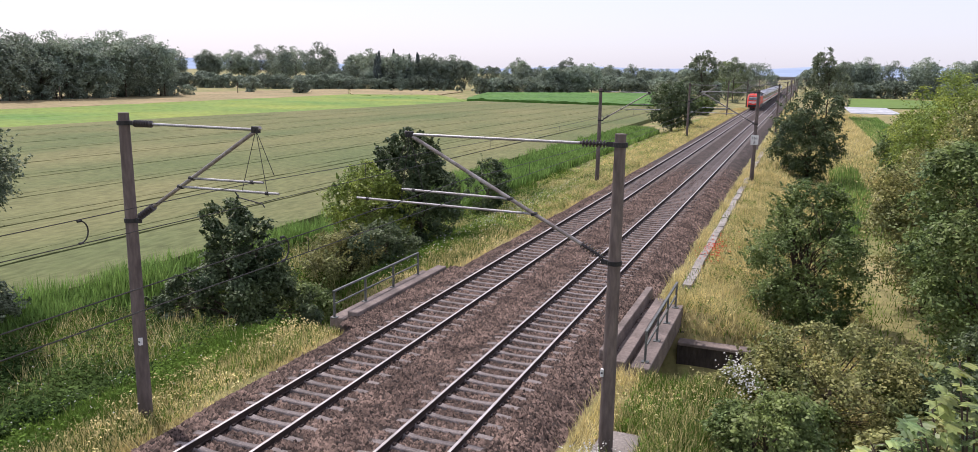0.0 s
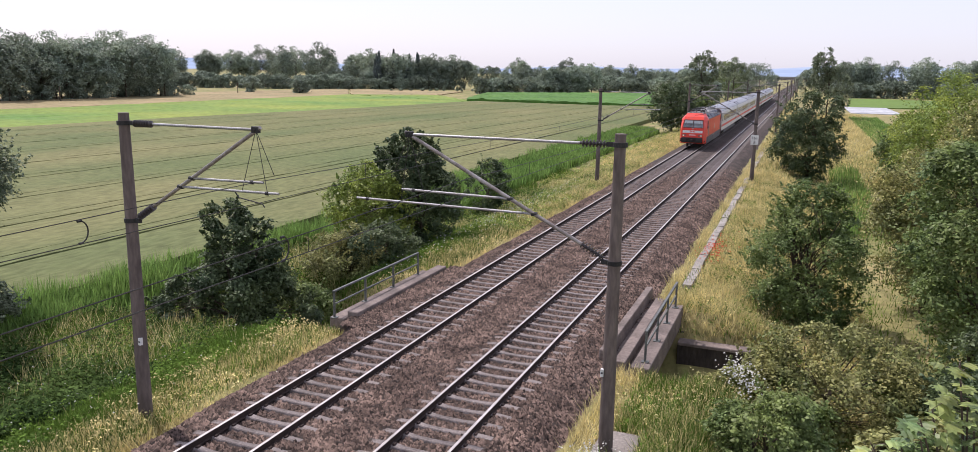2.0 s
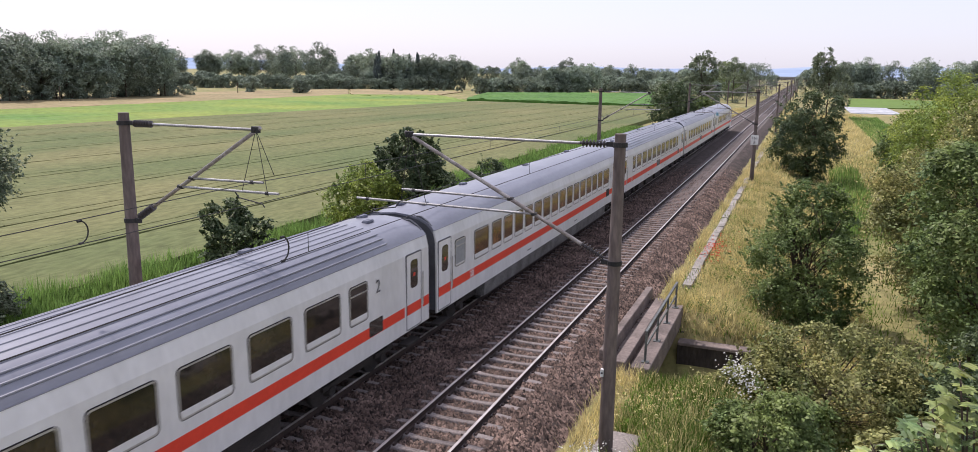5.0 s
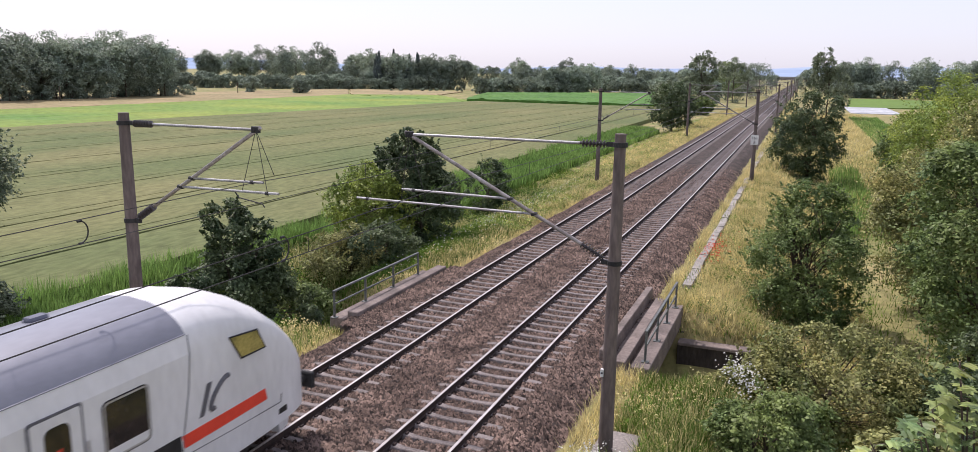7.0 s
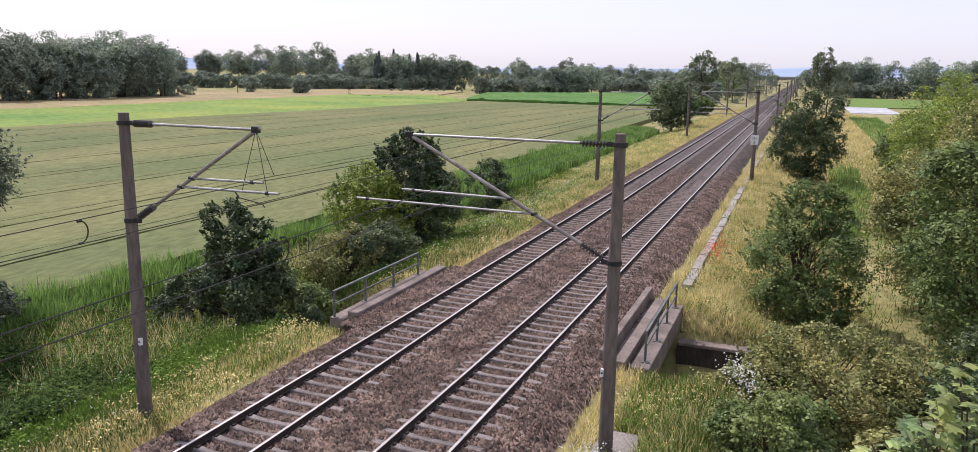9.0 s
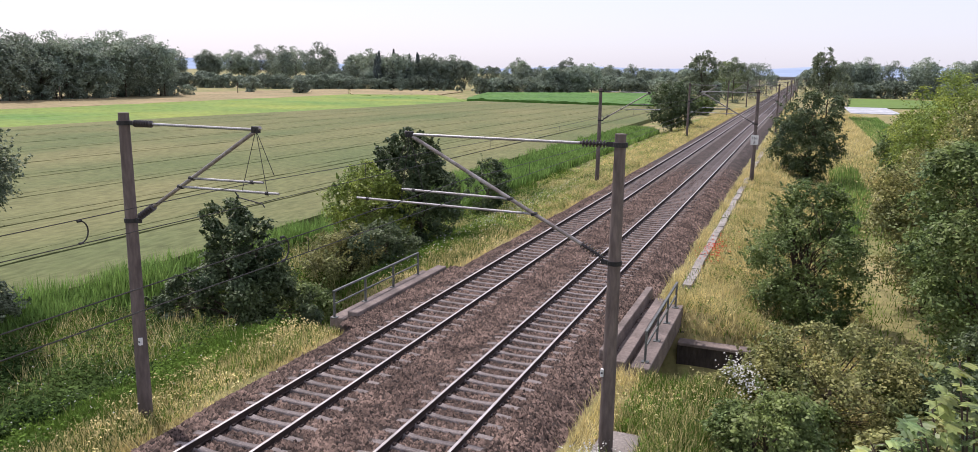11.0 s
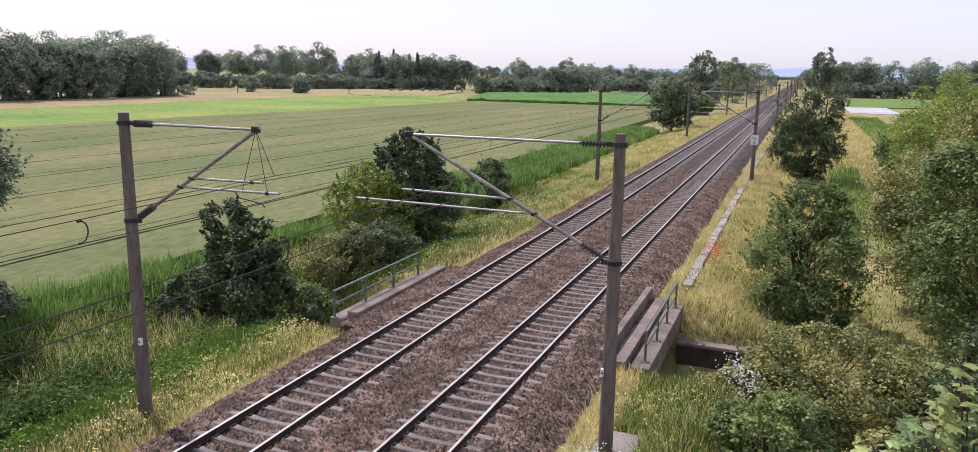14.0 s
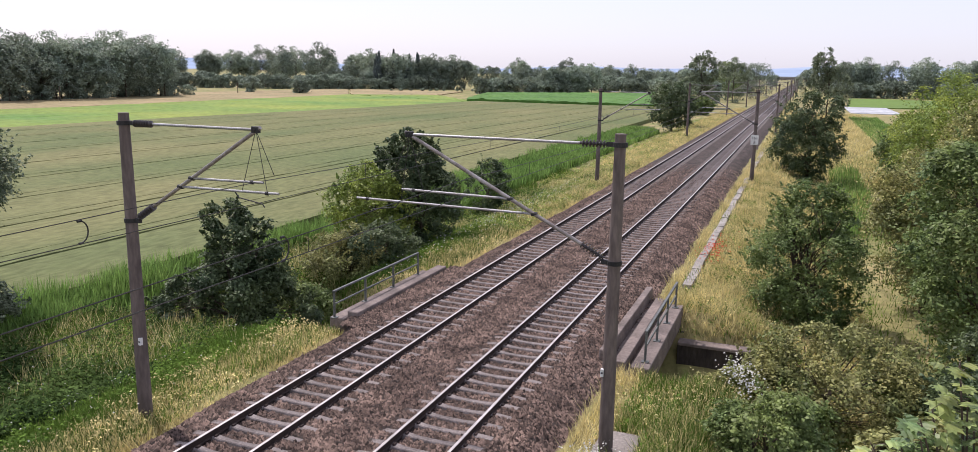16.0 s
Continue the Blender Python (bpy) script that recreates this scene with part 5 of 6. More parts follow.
# right bank
tree("tree", "dark green alder beside the track", "tree", 9.4, 7.6, 0.20, 34000, GREEN_DARK, 21, 0.02, 80, 0.26, 2, 0.14, 16,
     parts=[((0, 0, 3.6), (3.7, 3.4, 3.9), 0.6), ((-0.3, 0, 6.4), (3.3, 2.9, 2.8), 0.28), ((0, -0.5, 1.2), (3.2, 2.6, 1.4), 0.12)], at=stand(10.1, 82.5))
tree("shrub", "large mid-green hawthorn on the bank", "shrub", 6.4, 5.8, 0.12, 46000, GREEN_MID, 22, 0.0, 130, 0.24, 5, 0.07, 22,
     parts=[((-0.1, 0, 2.4), (2.5, 2.5, 2.5), 0.5), ((-0.1, 1.0, 4.4), (1.7, 1.8, 1.6), 0.28), ((-0.1, -0.9, 1.1), (2.4, 2.0, 1.4), 0.22)], at=stand(10.1, 33.6), shoots=0.25)
tree("shrub", "sprawling olive-green shrub with grey twigs", "shrub", 4.2, 6.2, 0.105, 50000, GREEN_OLIVE, 23, 0.0, 90, 0.25, 6, 0.06, 22,
     parts=[((0.6, 0, 1.9), (2.7, 2.3, 1.9), 0.6), ((-1.3, -0.6, 1.4), (1.8, 1.8, 1.5), 0.4)], at=stand(10.3, 23.6), shoots=0.28)
tree("shrub", "grey-green shrub with pale underleaves", "shrub", 2.6, 2.8, 0.10, 18000, GREEN_MID, 24, 0.0, 50, 0.27, 5, 0.05, 12, at=stand(9.3, 18.6))
tree("tree", "olive-leaved field maple on the bank", "tree", 8.0, 5.4, 0.13, 44000, GREEN_OLIVE, 25, 0.03, 90, 0.26, 2, 0.12, 22, at=stand(15.2, 38.2), shoots=0.25)
tree("tree", "dark oak with deep green leaves", "tree", 8.9, 5.0, 0.15, 40000, GREEN_MID, 26, 0.05, 80, 0.26, 1, 0.16, 22, at=stand(15.6, 30.4))
tree("tree", "yellow-green tree on the far bank", "tree", 10.6, 8.6, 0.18, 36000, GREEN_LIGHT, 27, 0.02, 90, 0.27, 2, 0.15, 16, at=stand(20.6, 68))
tree("tree", "tall mid-green tree on the bank", "tree", 10.2, 6.6, 0.16, 38000, GREEN_OLIVE, 28, 0.03, 80, 0.27, 2, 0.15, 18, at=stand(20.4, 50))
tree("tree", "broad olive tree beyond the ditch", "tree", 6.4, 6.6, 0.15, 26000, GREEN_OLIVE, 29, 0.0, 70, 0.27, 3, 0.1, 12, at=stand(18.2, 58))
for k, (x, y, h, w, m) in enumerate(((20.5, 92, 5.5, 7, GREEN_MID), (23.5, 108, 6, 8, GREEN_LIGHT), (27, 78, 9, 9, GREEN_MID), (31, 100, 9, 9, GREEN_LIGHT), (13.5, 26.0, 2.4, 3.2, GREEN_MID), (16.5, 44, 4.5, 4.5, GREEN_OLIVE), (14.8, 21.5, 4.2, 4.0, GREEN_DARK))):
    tree("shrub", "tangled green shrub on the bank", "shrub", h, w, 0.13 if y < 60 else 0.24, 14000, m, 40 + k, 0.0, 50, 0.27, 4, 0.06, 10, group="bank shrubs", at=stand(x, y))
tree("birch", "drooping grey-green birch beyond the path", "tree", 17.6, 9.4, 0.34, 16000, GREEN_GREY, 31, 0.03, 90, 0.22, 1, 0.2, 16,
     parts=[((-1.6, 0, 12.2), (2.7, 2.7, 5.2), 0.5), ((0.8, 0, 6.4), (4.4, 4.0, 6.0), 0.5)], flat=1.5, at=stand(15.0, 212))
tree("willow", "tall grey-green willow beside the railway", "tree", 17, 12.5, 0.45, 14000, GREEN_GREY, 32, 0.03, 80, 0.26, 2, 0.3, 12,
     parts=[((0, 0, 11.5), (4.4, 4.4, 5.4), 0.5), ((-2, 0, 5), (6, 6, 5), 0.5)], at=stand(-18.5, 239))
for k, (x, y, h, w) in enumerate(((-14.5, 296, 16, 11), (-9.5, 352, 16, 14), (-20, 330, 15, 13), (-25, 215, 8, 9), (-19, 262, 8, 8), (-14, 200, 4.5, 6))):
    tree("tree", "green tree in the row beside the railway", "tree", h, w, 0.5, 7000, (GREEN_GREY, GREEN_HAZED, GREEN_MID)[k % 3], 60 + k, 0.02, 60, 0.27, 1, 0.2, 8, group="trackside trees", at=stand(x, y))


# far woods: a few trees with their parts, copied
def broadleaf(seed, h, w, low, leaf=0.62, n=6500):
    return tree("woodland_tree", "broadleaved tree in the far woods, haze put into its leaf colour", "tree", h, w, leaf, n, GREEN_HAZED, seed, low, 46, 0.34, 1, 0.28, 14, group="far woods", at=pose(0, -300 - seed * 20, 0))


def spruce(seed, h, w):
    rng = np.random.default_rng(seed)
    t = thing("spruce", "dark narrow spruce in the far woods", "tree", None, "far woods")
    n = 3600
    z = h * (0.06 + 0.94 * rng.random(n) ** 1.3)
    tier = 0.75 + 0.25 * np.sin(z * 5.5)
    r = (1 - z / h) ** 0.85 * w / 2 * tier * rng.uniform(0.4, 1.0, n) ** 0.5 + 0.1
    a = rng.uniform(0, 6.283, n)
    pts = np.stack([r * np.cos(a), r * np.sin(a), z - r * 0.25], 1)
    out = np.stack([np.cos(a), np.sin(a), np.full(n, 0.3)], 1)
    part("crown", quads_mesh("crown", leaves(pts, out, 0.75, rng)), GREEN_SPRUCE, t)
    part("trunk", Shape().tube((0, 0, -0.4), (0, 0, h * 0.95), 0.25, 0.03, 8), BARK, t)
    return t


KINDS = [broadleaf(101, 16, 13, 0.14), broadleaf(102, 18, 13, 0.16), broadleaf(103, 14, 12, 0.05), broadleaf(104, 20, 15, 0.22)]
BUSH = tree("woodland_bush", "rounded green bush by the fields, haze put into its colour", "shrub", 6.5, 8.5, 0.55, 3200, GREEN_HAZED, 105, 0.0, 46, 0.28, 2, 0.15, 6, group="far bushes")
SPRUCE = spruce(106, 19, 6.5)
used = set()


def plant(src, x, y, size=1.0, turn=0.0):
    m = pose(x, y, float(ground_z(x, y)) - 0.1, 0, 0, turn)
    if src not in used:
        used.add(src)
        src.matrix_basis = m
        ob = src
    else:
        ob = copy_thing(src, m)
    ob.scale = (size, size, size * (0.94 + 0.12 * random.random()))
    return ob


random.seed(7)


def plant_row(kinds, a, b, n, lo, hi, jitter=3.0):
    """n trees along a line on the ground."""
    for k in range(n):
        u = k / max(1, n - 1)
        plant(kinds[k % len(kinds)], a[0] + (b[0] - a[0]) * u + random.uniform(-jitter, jitter), a[1] + (b[1] - a[1]) * u + random.uniform(-jitter, jitter), random.uniform(lo, hi), random.uniform(0, 360))


plant_row(KINDS, (-181, 124), (-182, 198), 17, 0.82, 1.0, 2.5)     # the dense wood beside the pale crop
plant_row(KINDS, (-190, 122), (-192, 205), 14, 0.85, 1.02, 3.0)
plant_row([BUSH], (-181, 128), (-182, 200), 20, 0.45, 0.8, 2.0)
for x, y, q in ((-183.3, 208, 0.62), (-192.3, 251.8, 0.98), (-171, 254, 0.85), (-173, 257, 0.95)):
    plant(BUSH, x, y, q, random.uniform(0, 360))
plant_row([BUSH], (-275, 285), (-192, 330), 34, 0.85, 1.15, 2.0)   # hedge behind
plant_row(KINDS, (-520, 470), (-330, 600), 34, 0.95, 1.35, 8.0)
for x, y, q in ((-241, 338, 1.02), (-228, 353, 1.08), (-204, 364, 1.0)):     # two tall trees
    plant(KINDS[3], x, y, q, random.uniform(0, 360))
plant_row(KINDS[:3], (-213, 338), (-196, 352), 6, 0.55, 0.75, 3.0)   # middle wood
plant_row([BUSH], (-214, 326), (-160, 378), 24, 0.7, 1.1, 2.0)
plant_row([SPRUCE, SPRUCE, KINDS[1]], (-196, 352), (-176, 378), 20, 0.72, 1.05, 3.0)
plant_row(KINDS, (-178, 372), (-160, 382), 9, 0.82, 1.02, 3.0)
plant_row([BUSH], (-124, 320), (-84, 352), 20, 0.8, 1.1, 2.0)      # hedge and trees behind the maize
plant_row(KINDS[:3], (-101, 340), (-82, 356), 8, 0.62, 0.86, 2.5)
plant_row([BUSH], (-95, 420), (-22, 400), 26, 0.9, 1.3, 4.0)
plant_row(KINDS, (-150, 540), (-30, 480), 34, 0.50, 0.78, 12.0)
plant_row(KINDS, (22, 455), (215, 520), 34, 0.86, 1.12, 12.0)      # trees beyond the right-hand meadow
plant_row(KINDS, (8, 500), (112, 528), 15, 0.8, 1.05, 5.0)
plant_row([BUSH], (26, 440), (120, 455), 20, 1.0, 1.4, 4.0)
plant_row(KINDS, (-215, 600), (-20, 560), 46, 0.62, 0.85, 14.0)
plant_row([BUSH], (-200, 560), (-30, 520), 40, 0.9, 1.2, 8.0)
plant_row(KINDS, (-620, 420), (-180, 720), 50, 0.85, 1.15, 25.0)   # distant line of trees

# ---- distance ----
# the blue of the distance haze is painted into the hills' base colour
M_HILL = surface("haze_painted_hills", (0.31, 0.38, 0.50), (0.27, 0.34, 0.46), 0.002, 1.0, fine=0.01, fine_mix=0.08, spec=0.0)
s = Shape()
rows = []
for j, (dist, hk) in enumerate(((3500, 0.0), (4000, 0.8), (4400, 1.0), (4600, 0.9))):
    row = []
    for i in range(90):
        a = radians(-75 + 150 * i / 89)
        h = 70 * (0.72 + 0.28 * math.sin(a * 6 + 1.0) + 0.14 * math.sin(a * 17) + 0.05 * math.sin(a * 41)) * (0.55 + 0.45 * math.cos(a + 0.62))
        row.append((math.sin(a) * dist, math.cos(a) * dist, -6 + max(6, h) * hk))
    rows.append(row)
solid("backdrop_hills", s.loft(rows, closed=False), M_HILL, "wooded hills on the horizon, blue haze put into their colour", kind="structure", smooth=True)
over = thing("road_bridge", "grey concrete road bridge across the railway", "bridge")
part("deck", Shape().box(-60, 60, 618, 628, 5.4, 7.0, 0.05), M_CONCRETE, over)
for x in (-14, 0, 14):
    part("pier", Shape().box(x - 0.5, x + 0.5, 619.5, 626.5, -1.5, 5.45, 0.03), M_CONCRETE, over)
part("parapet", Shape().box(-60, 60, 617.8, 618.05, 7.0, 7.9), M_STEEL, over)
M_FLEECE = surface("crop_fleece", (0.50, 0.51, 0.53), (0.30, 0.31, 0.32), 0.12, 0.6, fine=0.6, fine_mix=0.35, world_space=True)
solid("crop_fleece", Shape().box(22.5, 36, 250, 300, -2.3, -1.9, 0.1), M_FLEECE, "white crop fleece over a field strip", "fleece")
for x, y in ((-171.7, 149.1), (-180, 194.2), (-185.8, 236), (-195, 349)):
    solid("fence_post", Shape().tube((x, y, -1.9), (x, y, 2.6), 0.16, 0.12, 8), BARK, "weathered wooden post at the field's edge", "post", "field posts")
plant_row([BUSH], (-166, 318), (-136, 360), 12, 0.16, 0.26, 1.5)      # young planting at the crop's end
shrub = tree("shrub", "grey-green flowering shrub among the reeds", "shrub", 2.3, 3.2, 0.11, 12000, GREEN_GREY, 91, 0.0, 40, 0.28, 5, 0.04, 8, at=stand(-17.3, 17.6))
tree("shrub", "pale flowering elder in the bank grass", "shrub", 1.6, 2.6, 0.10, 7000, GREEN_LIGHT, 92, 0.0, 30, 0.28, 4, 0.04, 6, at=stand(-14.6, 28.0))
for k, (x, y, h, w) in enumerate(((22.0, 84, 6.0, 7.5), (17.6, 34.5, 6.5, 5.0), (24.5, 60, 9.5, 8.0), (12.9, 18.2, 3.0, 3.4))):
    tree("shrub", "leafy yellow-green shrub on the bank", "shrub", h, w, 0.14, 16000, (GREEN_LIGHT, GREEN_OLIVE)[k % 2], 95 + k, 0.0, 50, 0.27, 4, 0.06, 10, group="bank shrubs", at=stand(x, y))

# ---- grass and weeds ----
GRASS_GREEN = surface("green_grass", (0.16, 0.26, 0.042), (0.075, 0.135, 0.028), 0.30, 0.85, island=0.4, translucent=0.25, spec=0.08, world_space=True)
GRASS_DRY = surface("dry_golden_grass", (0.78, 0.67, 0.34), (0.52, 0.455, 0.20), 0.5, 0.85, island=0.4, translucent=0.3, spec=0.08, world_space=True)
GRASS_REED = surface("tall_reed_grass", (0.245, 0.375, 0.10), (0.15, 0.26, 0.065), 0.4, 0.75, island=0.4, translucent=0.4, spec=0.25, world_space=True)


def blades(name, label, category, x0, x1, y0, y1, n, h0, h1, w, material, seed, keep=None, lean=0.35, near=1.0):
    """Standing blades as loose triangles; near > 1 thins them out with distance."""
    rng = np.random.default_rng(seed)
    x = rng.uniform(x0, x1, n)
    y = y0 + (y1 - y0) * rng.random(n) ** near
    patch = 0.5 + 0.5 * np.sin(x * 1.3 + 2 * np.sin(y * 0.31)) * np.sin(y * 0.9 + 1.7 * np.sin(x * 0.6))
    ok = rng.random(n) < 0.35 + 0.65 * patch
    if keep is not None:
        ok &= keep(x, y)
    x, y, patch = x[ok], y[ok], patch[ok]
    n = len(x)
    z = ground_z(x, y) - 0.03
    h = rng.uniform(h0, h1, n) * (0.6 + 0.6 * patch)
    a = rng.uniform(0, 6.283, n)
    wide = w * rng.uniform(0.6, 1.4, n) * (1 + y / 80)
    dx, dy = np.cos(a) * wide / 2, np.sin(a) * wide / 2
    tip = rng.normal(0, lean, (n, 2)) * h[:, None]
    v = np.stack([np.stack([x - dx, y - dy, z], 1), np.stack([x + dx, y + dy, z], 1), np.stack([x + tip[:, 0], y + tip[:, 1], z + h], 1)], 1).reshape(-1, 3)
    return solid(name, quads_mesh(name, v, 3), material, label, category, kind="stuff")


brook = lambda x, y: ~((y > 22.3) & (y < 28.5) & (np.abs(x) < 8))
clear_mast = lambda x, y: brook(x, y) & ~((x > 5.3) & (x < 6.4) & (y > 16.2) & (y < 18)) & ~((x > 5.12) & (x < 5.72) & (y > 31.5) & (y < 64))
blades("verge_grass", "dry golden grass along the ballast", "grass", -6.7, -4.5, 7, 70, 42000, 0.14, 0.38, 0.022, GRASS_DRY, 1, brook, near=1.5)
blades("verge_weeds", "green weeds among the dry verge grass", "grass", -8.8, -4.8, 7, 75, 64000, 0.15, 0.40, 0.03, GRASS_GREEN, 2, brook, near=1.5)
blades("meadow_grass", "lush green grass on the bank", "grass", -19, -6.3, 5, 75, 170000, 0.18, 0.50, 0.030, GRASS_GREEN, 3, brook, near=1.7)
blades("meadow_hay", "straw-coloured stalks in the green bank", "grass", -17, -6.6, 5, 75, 7000, 0.25, 0.55, 0.018, GRASS_DRY, 4, brook, near=1.6)
blades("meadow_hay", "yellowed stalks among the reeds", "grass", -17.5, -9.5, 12, 34, 9000, 0.35, 0.9, 0.022, GRASS_DRY, 14, brook)
blades("reed_bed", "tall green reeds along the wheat", "reeds", -18.3, -16.0, 5, 70, 32000, 0.7, 1.3, 0.06, GRASS_REED, 5, lean=0.2, near=1.2)
blades("reed_bed", "tall green reeds near the shrubs", "reeds", -18.6, -16.4, 8, 28, 6000, 0.8, 1.5, 0.075, GRASS_REED, 15, lean=0.2)
blades("reed_bed", "tall green reeds beside the track bank", "reeds", -19.0, -12.6, 46, 132, 56000, 0.7, 1.35, 0.075, GRASS_REED, 6, lean=0.16)
blades("verge_grass", "golden flowering grass along the far verge", "grass", -10.8, -4.5, 42, 220, 90000, 0.25, 0.65, 0.03, GRASS_DRY, 7)
blades("bank_grass", "golden seeding grass on the bank", "grass", 4.75, 12.5, 5, 75, 170000, 0.22, 0.62, 0.020, GRASS_DRY, 8, clear_mast, near=1.5)
blades("bank_weeds", "green grass on the bank by the mast", "grass", 5.6, 11.5, 5, 26, 60000, 0.25, 0.65, 0.024, GRASS_GREEN, 9, clear_mast)
blades("bank_weeds", "scattered green weeds on the bank", "grass", 5.2, 22, 25, 120, 26000, 0.2, 0.5, 0.03, GRASS_GREEN, 10, brook, near=1.4)
blades("bank_grass", "dry golden grass along the path", "grass", 4.9, 24, 62, 240, 120000, 0.25, 0.6, 0.03, GRASS_DRY, 11)
blades("ditch_reeds", "green rushes in the ditch", "reeds", 12.5, 15.5, 55, 95, 3000, 0.5, 1.1, 0.05, GRASS_REED, 12, lean=0.18)
blades("ditch_reeds", "green grass along the far path", "reeds", 20.5, 27, 90, 220, 16000, 0.4, 0.8, 0.07, GRASS_REED, 13)


NETTLE = surface("dark_nettle_leaves", (0.085, 0.135, 0.036), (0.040, 0.074, 0.022), 0.5, 0.85, island=0.4, translucent=0.25, spec=0.06, world_space=True)


def weeds(name, label, x0, x1, y0, y1, n, h, size, material, seed, keep=None, near=1.4):
    """Low broad-leaved plants as loose leaves in small tufts."""
    rng = np.random.default_rng(seed)
    tufts = n // 9
    tx = rng.uniform(x0, x1, tufts)
    ty = y0 + (y1 - y0) * rng.random(tufts) ** near
    th = h * rng.uniform(0.3, 1.0, tufts) * (0.6 + 0.5 * np.sin(tx * 0.9 + ty * 0.5) ** 2)
    who = rng.integers(0, tufts, n)
    x, y = tx[who] + rng.normal(0, 0.13, n), ty[who] + rng.normal(0, 0.13, n)
    z = ground_z(x, y) + th[who] * rng.uniform(0.15, 1.0, n)
    ok = np.ones(n, bool) if keep is None else keep(x, y)
    pts = np.stack([x, y, z], 1)[ok]
    out = np.tile(np.array([[0, 0, 0.7]]), (len(pts), 1))
    return solid(name, quads_mesh(name, leaves(pts, out, size, rng, 0.55)), material, label, "weeds", kind="stuff")


weeds("bank_nettles", "green broad-leaved weeds on the bank", -16, -6.5, 5, 60, 70000, 0.6, 0.11, GRASS_GREEN, 31, brook)
weeds("bank_nettles", "dark nettles below the trees", -17, -8.5, 5, 60, 40000, 0.8, 0.12, NETTLE, 32, brook)
weeds("bank_nettles", "dense dark nettles in the low bank", -15.5, -8.2, 4, 17, 60000, 0.8, 0.14, NETTLE, 37, near=1.0)
weeds("verge_herbs", "yellowing herbs along the ballast", -7.2, -4.7, 6, 110, 24000, 0.45, 0.08, GRASS_DRY, 33, brook)
weeds("bank_herbs", "green herbs among the bank grass", 5.6, 13, 6, 70, 45000, 0.5, 0.10, GRASS_GREEN, 34, clear_mast)
weeds("bank_herbs", "straw-coloured seed heads on the bank", 5.2, 12.5, 8, 110, 45000, 0.7, 0.07, GRASS_DRY, 35, clear_mast)
weeds("verge_herbs", "yellow-green herbs along the far verge", -12, -4.8, 40, 180, 36000, 0.6, 0.16, GREEN_LIGHT, 36)


def flowers(name, label, x, y, rx, ry, n, height, size, material, seed):
    rng = np.random.default_rng(seed)
    px, py = x + rng.normal(0, rx, n), y + rng.normal(0, ry, n)
    pts = np.stack([px, py, ground_z(px, py) + height * rng.uniform(0.6, 1.1, n)], 1)
    out = np.tile(np.array([[0.1, -0.3, 1.0]]), (n, 1))
    return solid(name, quads_mesh(name, leaves(pts, out, size, rng, 0.95)), material, label, "flowers", kind="stuff")


flowers("poppies", "orange-red poppies in the dry grass", 5.95, 38.8, 0.35, 1.6, 240, 0.55, 0.08, PETAL_RED, 1)
flowers("white_blossom", "white flower heads beside the shrub", 8.45, 21.3, 0.3, 0.5, 260, 1.5, 0.06, PETAL_WHITE, 2)
flowers("white_blossom", "small white flowers at the mast foot", 5.5, 15.9, 0.25, 0.35, 160, 0.45, 0.05, PETAL_WHITE, 3)
flowers("white_blossom", "cream blossom in the verge weeds", -10.5, 14.5, 3.0, 4.0, 260, 0.5, 0.05, PETAL_WHITE, 4)
flowers("white_blossom", "cream umbels along the far verge", -7.0, 45, 0.9, 9.0, 700, 0.6, 0.06, PETAL_WHITE, 5)


# ---- the maple sprig close to the bridge ----
def maple_leaf(base, aim, normal, L, rng):
    """Five-lobed leaf as one outline, slightly cupped."""
    aim = aim.normalized()
    side = normal.cross(aim).normalized()
    normal = aim.cross(side).normalized()
    half = [(0, 0.0), (0.16, 0.05), (0.42, 0.10), (0.30, 0.30), (0.55, 0.50), (0.30, 0.56), (0.22, 0.62), (0.26, 0.82), (0.10, 0.80), (0, 1.05)]
    pts = [base + side * (a * L) + aim * (b * L) + normal * (-abs(a) * 0.25 * L + 0.1 * L * math.sin(b * 3)) for a, b in half]
    pts2 = [base - side * (a * L) + aim * (b * L) + normal * (-abs(a) * 0.25 * L + 0.1 * L * math.sin(b * 3)) for a, b in half[1:-1]]
    return pts, pts2


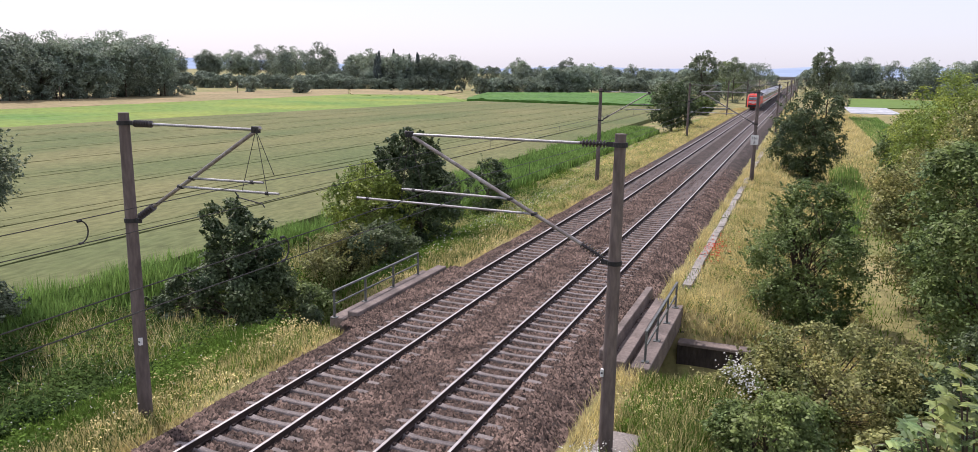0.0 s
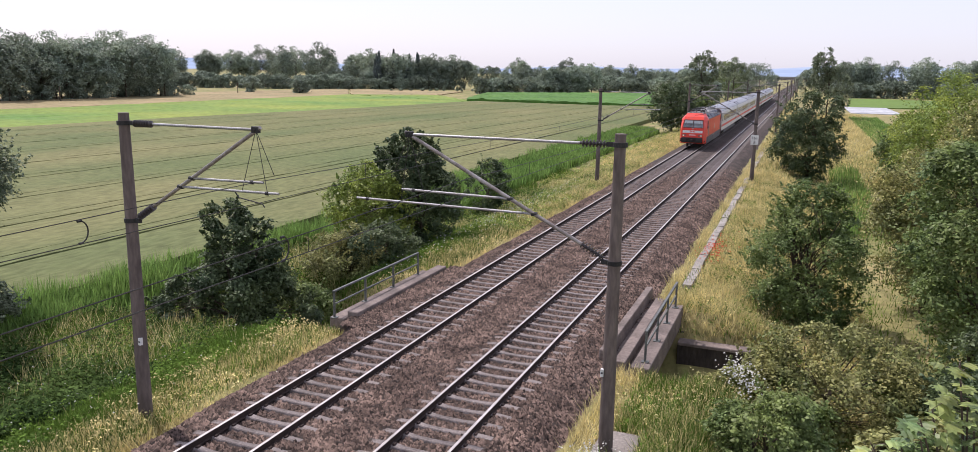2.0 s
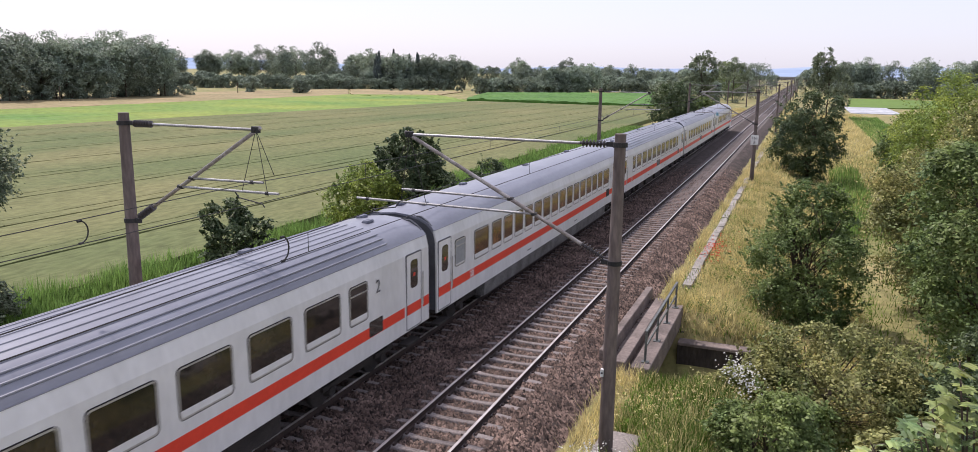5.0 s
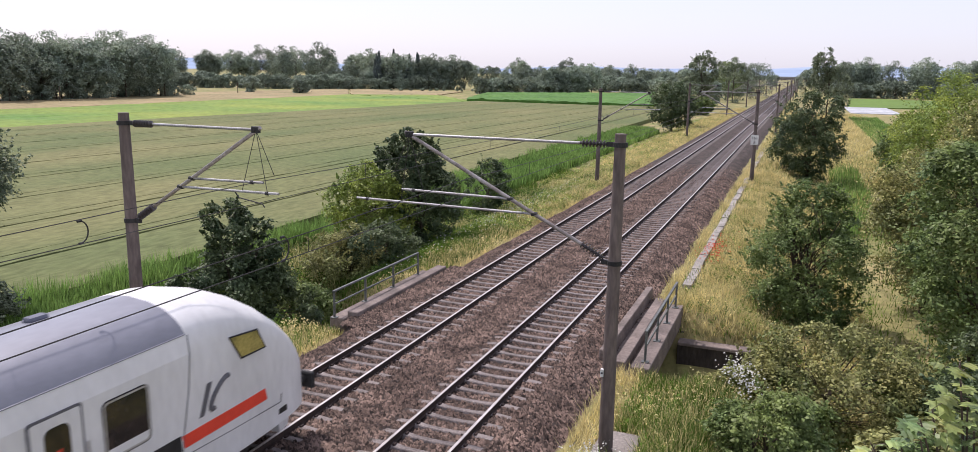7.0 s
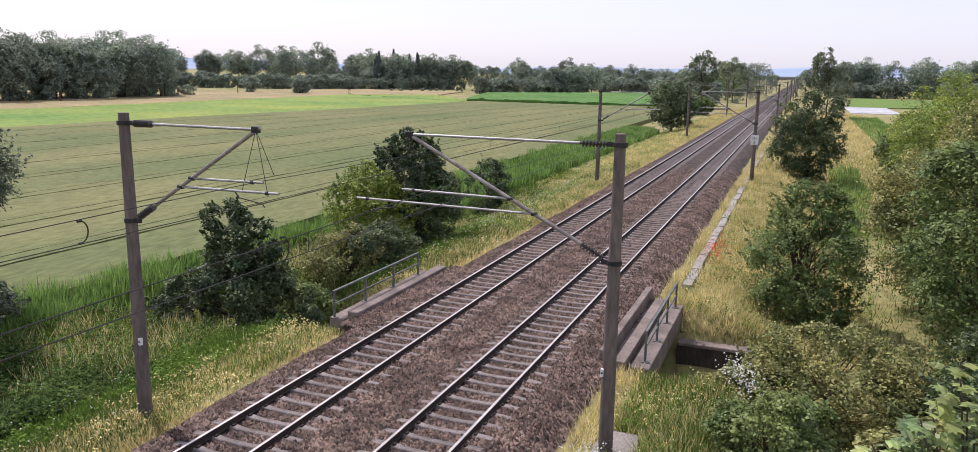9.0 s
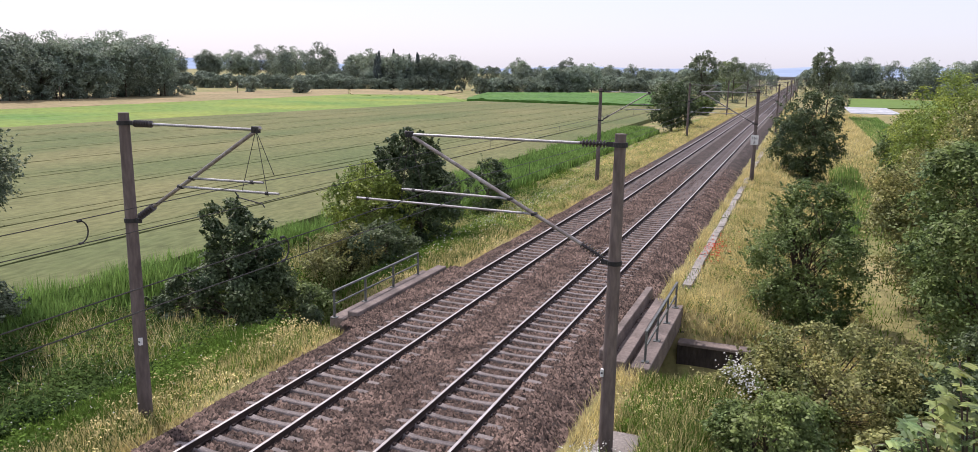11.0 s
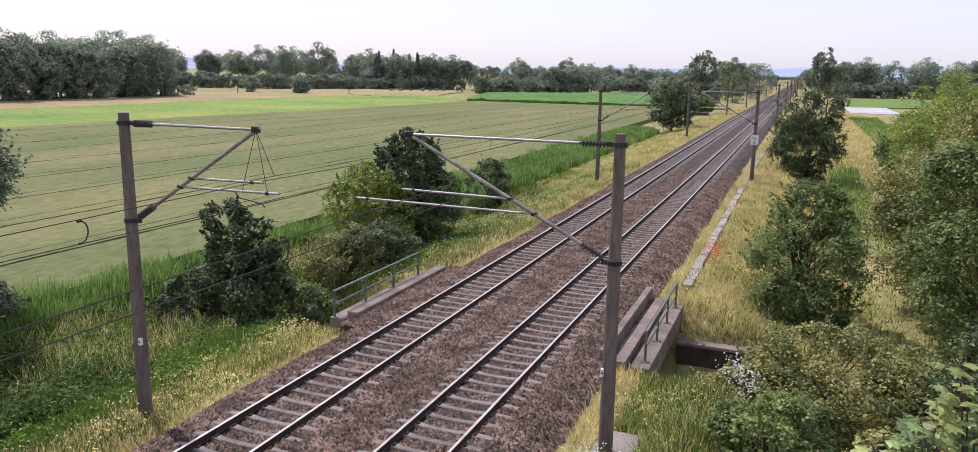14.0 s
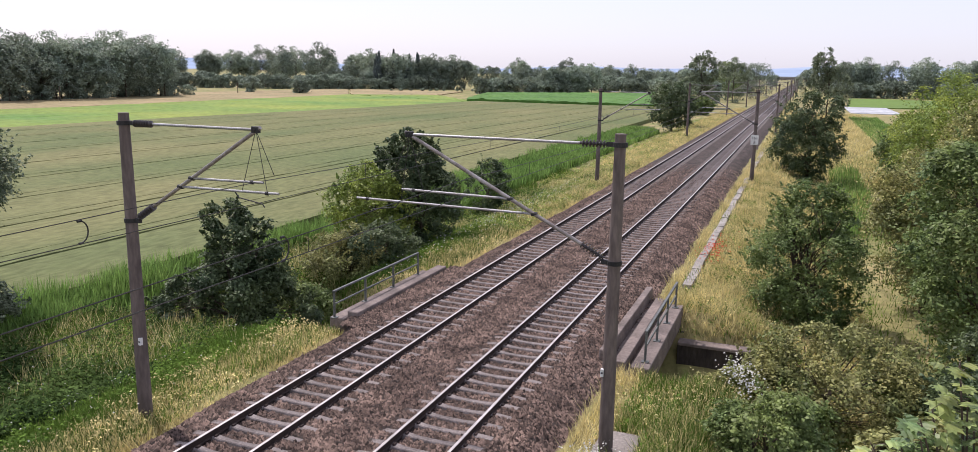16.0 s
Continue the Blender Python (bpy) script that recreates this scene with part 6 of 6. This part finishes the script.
def maple():
    t = thing("maple_sapling", "fresh yellow-green maple with large lobed leaves", "tree")
    rng = np.random.default_rng(77)
    stems = Shape()
    ls = Shape()
    root = Vector((11.2, 6.6, -2.0))
    tips = [(10.62, 6.75, 6.05), (10.45, 6.6, 5.68), (10.02, 6.35, 5.42), (10.38, 6.5, 5.45), (10.75, 6.6, 5.55), (10.25, 6.45, 5.38), (10.6, 6.4, 5.25), (10.85, 6.7, 5.85), (10.15, 6.4, 5.2), (10.5, 6.6, 5.1), (10.7, 6.7, 5.75), (10.36, 6.5, 5.62), (9.75, 6.3, 5.30), (9.9, 6.4, 5.2), (10.1, 6.5, 5.35), (10.9, 6.6, 5.3), (10.3, 6.3, 5.1)]
    stems.tube(root, (10.95, 6.7, 4.2), 0.05, 0.03, 8)
    for tip in tips:
        tip = Vector(tip)
        b = Vector((10.95, 6.7, 3.6 + 0.7 * rng.random()))
        mid = b.lerp(tip, 0.6) + Vector((0, 0, -0.15))
        stems.tube(b, mid, 0.018, 0.012, 6)
        stems.tube(mid, tip, 0.012, 0.006, 6)
        for k in range(13):
            u = rng.uniform(0.45, 1.0)
            q = mid.lerp(tip, u)
            a = rng.uniform(0, 6.283)
            out = Vector((math.cos(a), math.sin(a), rng.uniform(-0.15, 0.45))).normalized()
            pet = q + out * rng.uniform(0.04, 0.12)
            stems.tube(q, pet, 0.003, 0.002, 4)
            up = Vector((rng.normal(0, 0.25), rng.normal(0, 0.25) - 0.25, 1))
            a1, a2 = maple_leaf(pet, out + Vector((0, 0, -0.25)), up, rng.uniform(0.12, 0.21), rng)
            n = len(a1)
            ls.v += [tuple(p) for p in a1 + a2]
            o = len(ls.v) - n - len(a2)
            for i in range(n - 1):
                r0 = o + n + i - 1 if i > 0 else None
                l0, l1 = o + i, o + i + 1
                r1 = o + n + i if i < n - 2 else None
                f = [l0, l1] + ([r1] if r1 is not None else []) + ([r0] if r0 is not None else [])
                ls.f.append(tuple(f))
    tagged(part("leaves", ls, MAPLE, t, "large lobed yellow-green leaves"), kind="stuff")
    part("stems", stems, BARK, t, "thin brown stems")


maple()


# ---- loose stones of the ballast ----
def stones(name, n, x0, x1, y0, y1, seed, size):
    rng = np.random.default_rng(seed)
    prof_x, prof_z = [q[0] for q in BED], [q[1] for q in BED]
    x = rng.uniform(x0, x1, n)
    y = y0 + (y1 - y0) * (1 - np.sqrt(1 - rng.random(n)))
    ok = np.ones(n, bool)
    for cx, ph in ((TRACK_L, 8.93), (TRACK_R, 9.01)):
        near_sleeper = np.abs(((y - ph + 0.3) % 0.6) - 0.3) < 0.115
        ok &= ~((np.abs(x - cx) < 1.33) & near_sleeper)
        ok &= ~(np.abs(np.abs(x - cx) - 0.75) < 0.09)
    x, y = x[ok], y[ok]
    n = len(x)
    z = np.maximum(np.interp(x, prof_x, prof_z), heap(x, y)) + rng.uniform(-0.012, 0.022, n)
    wob = 0.10 * np.sin(y * 0.7) + 0.06 * np.sin(y * 1.9 + 1)
    x = x + wob * np.maximum(0, np.abs(x) - 3.4) * 0.6
    # four-sided stones: each a squashed tetrahedron with random corners
    base = np.array([[1, 0, -0.35], [-0.5, 0.87, -0.35], [-0.5, -0.87, -0.35], [0, 0, 0.75]])
    s = (size * rng.uniform(0.6, 1.5, n))[:, None, None]
    v = base[None] * s * rng.uniform(0.6, 1.3, (n, 4, 3))
    a = rng.uniform(0, 6.283, n)
    c, q = np.cos(a)[:, None], np.sin(a)[:, None]
    vx = v[:, :, 0] * c - v[:, :, 1] * q
    vy = v[:, :, 0] * q + v[:, :, 1] * c
    tilt = rng.normal(0, 0.5, (n, 1))
    vz = v[:, :, 2] + vx * tilt
    v = np.stack([vx + x[:, None], vy + y[:, None], vz + z[:, None]], -1).reshape(-1, 3)
    me = bpy.data.meshes.new(name)
    tri = np.array([[0, 1, 3], [1, 2, 3], [2, 0, 3]])
    f = (tri[None] + 4 * np.arange(n)[:, None, None]).reshape(-1)
    me.vertices.add(len(v))
    me.vertices.foreach_set("co", v.astype(np.float32).ravel())
    me.loops.add(len(f))
    me.loops.foreach_set("vertex_index", f.astype(np.int32))
    me.polygons.add(len(f) // 3)
    me.polygons.foreach_set("loop_start", np.arange(0, len(f), 3, dtype=np.int32))
    me.update(calc_edges=True)
    return solid(name, me, M_STONE, "loose angular reddish-brown ballast stones", "stones", kind="stuff")


stones("ballast_stones", 150000, -4.9, 5.2, 9.0, 76, 1, 0.064)


motions()
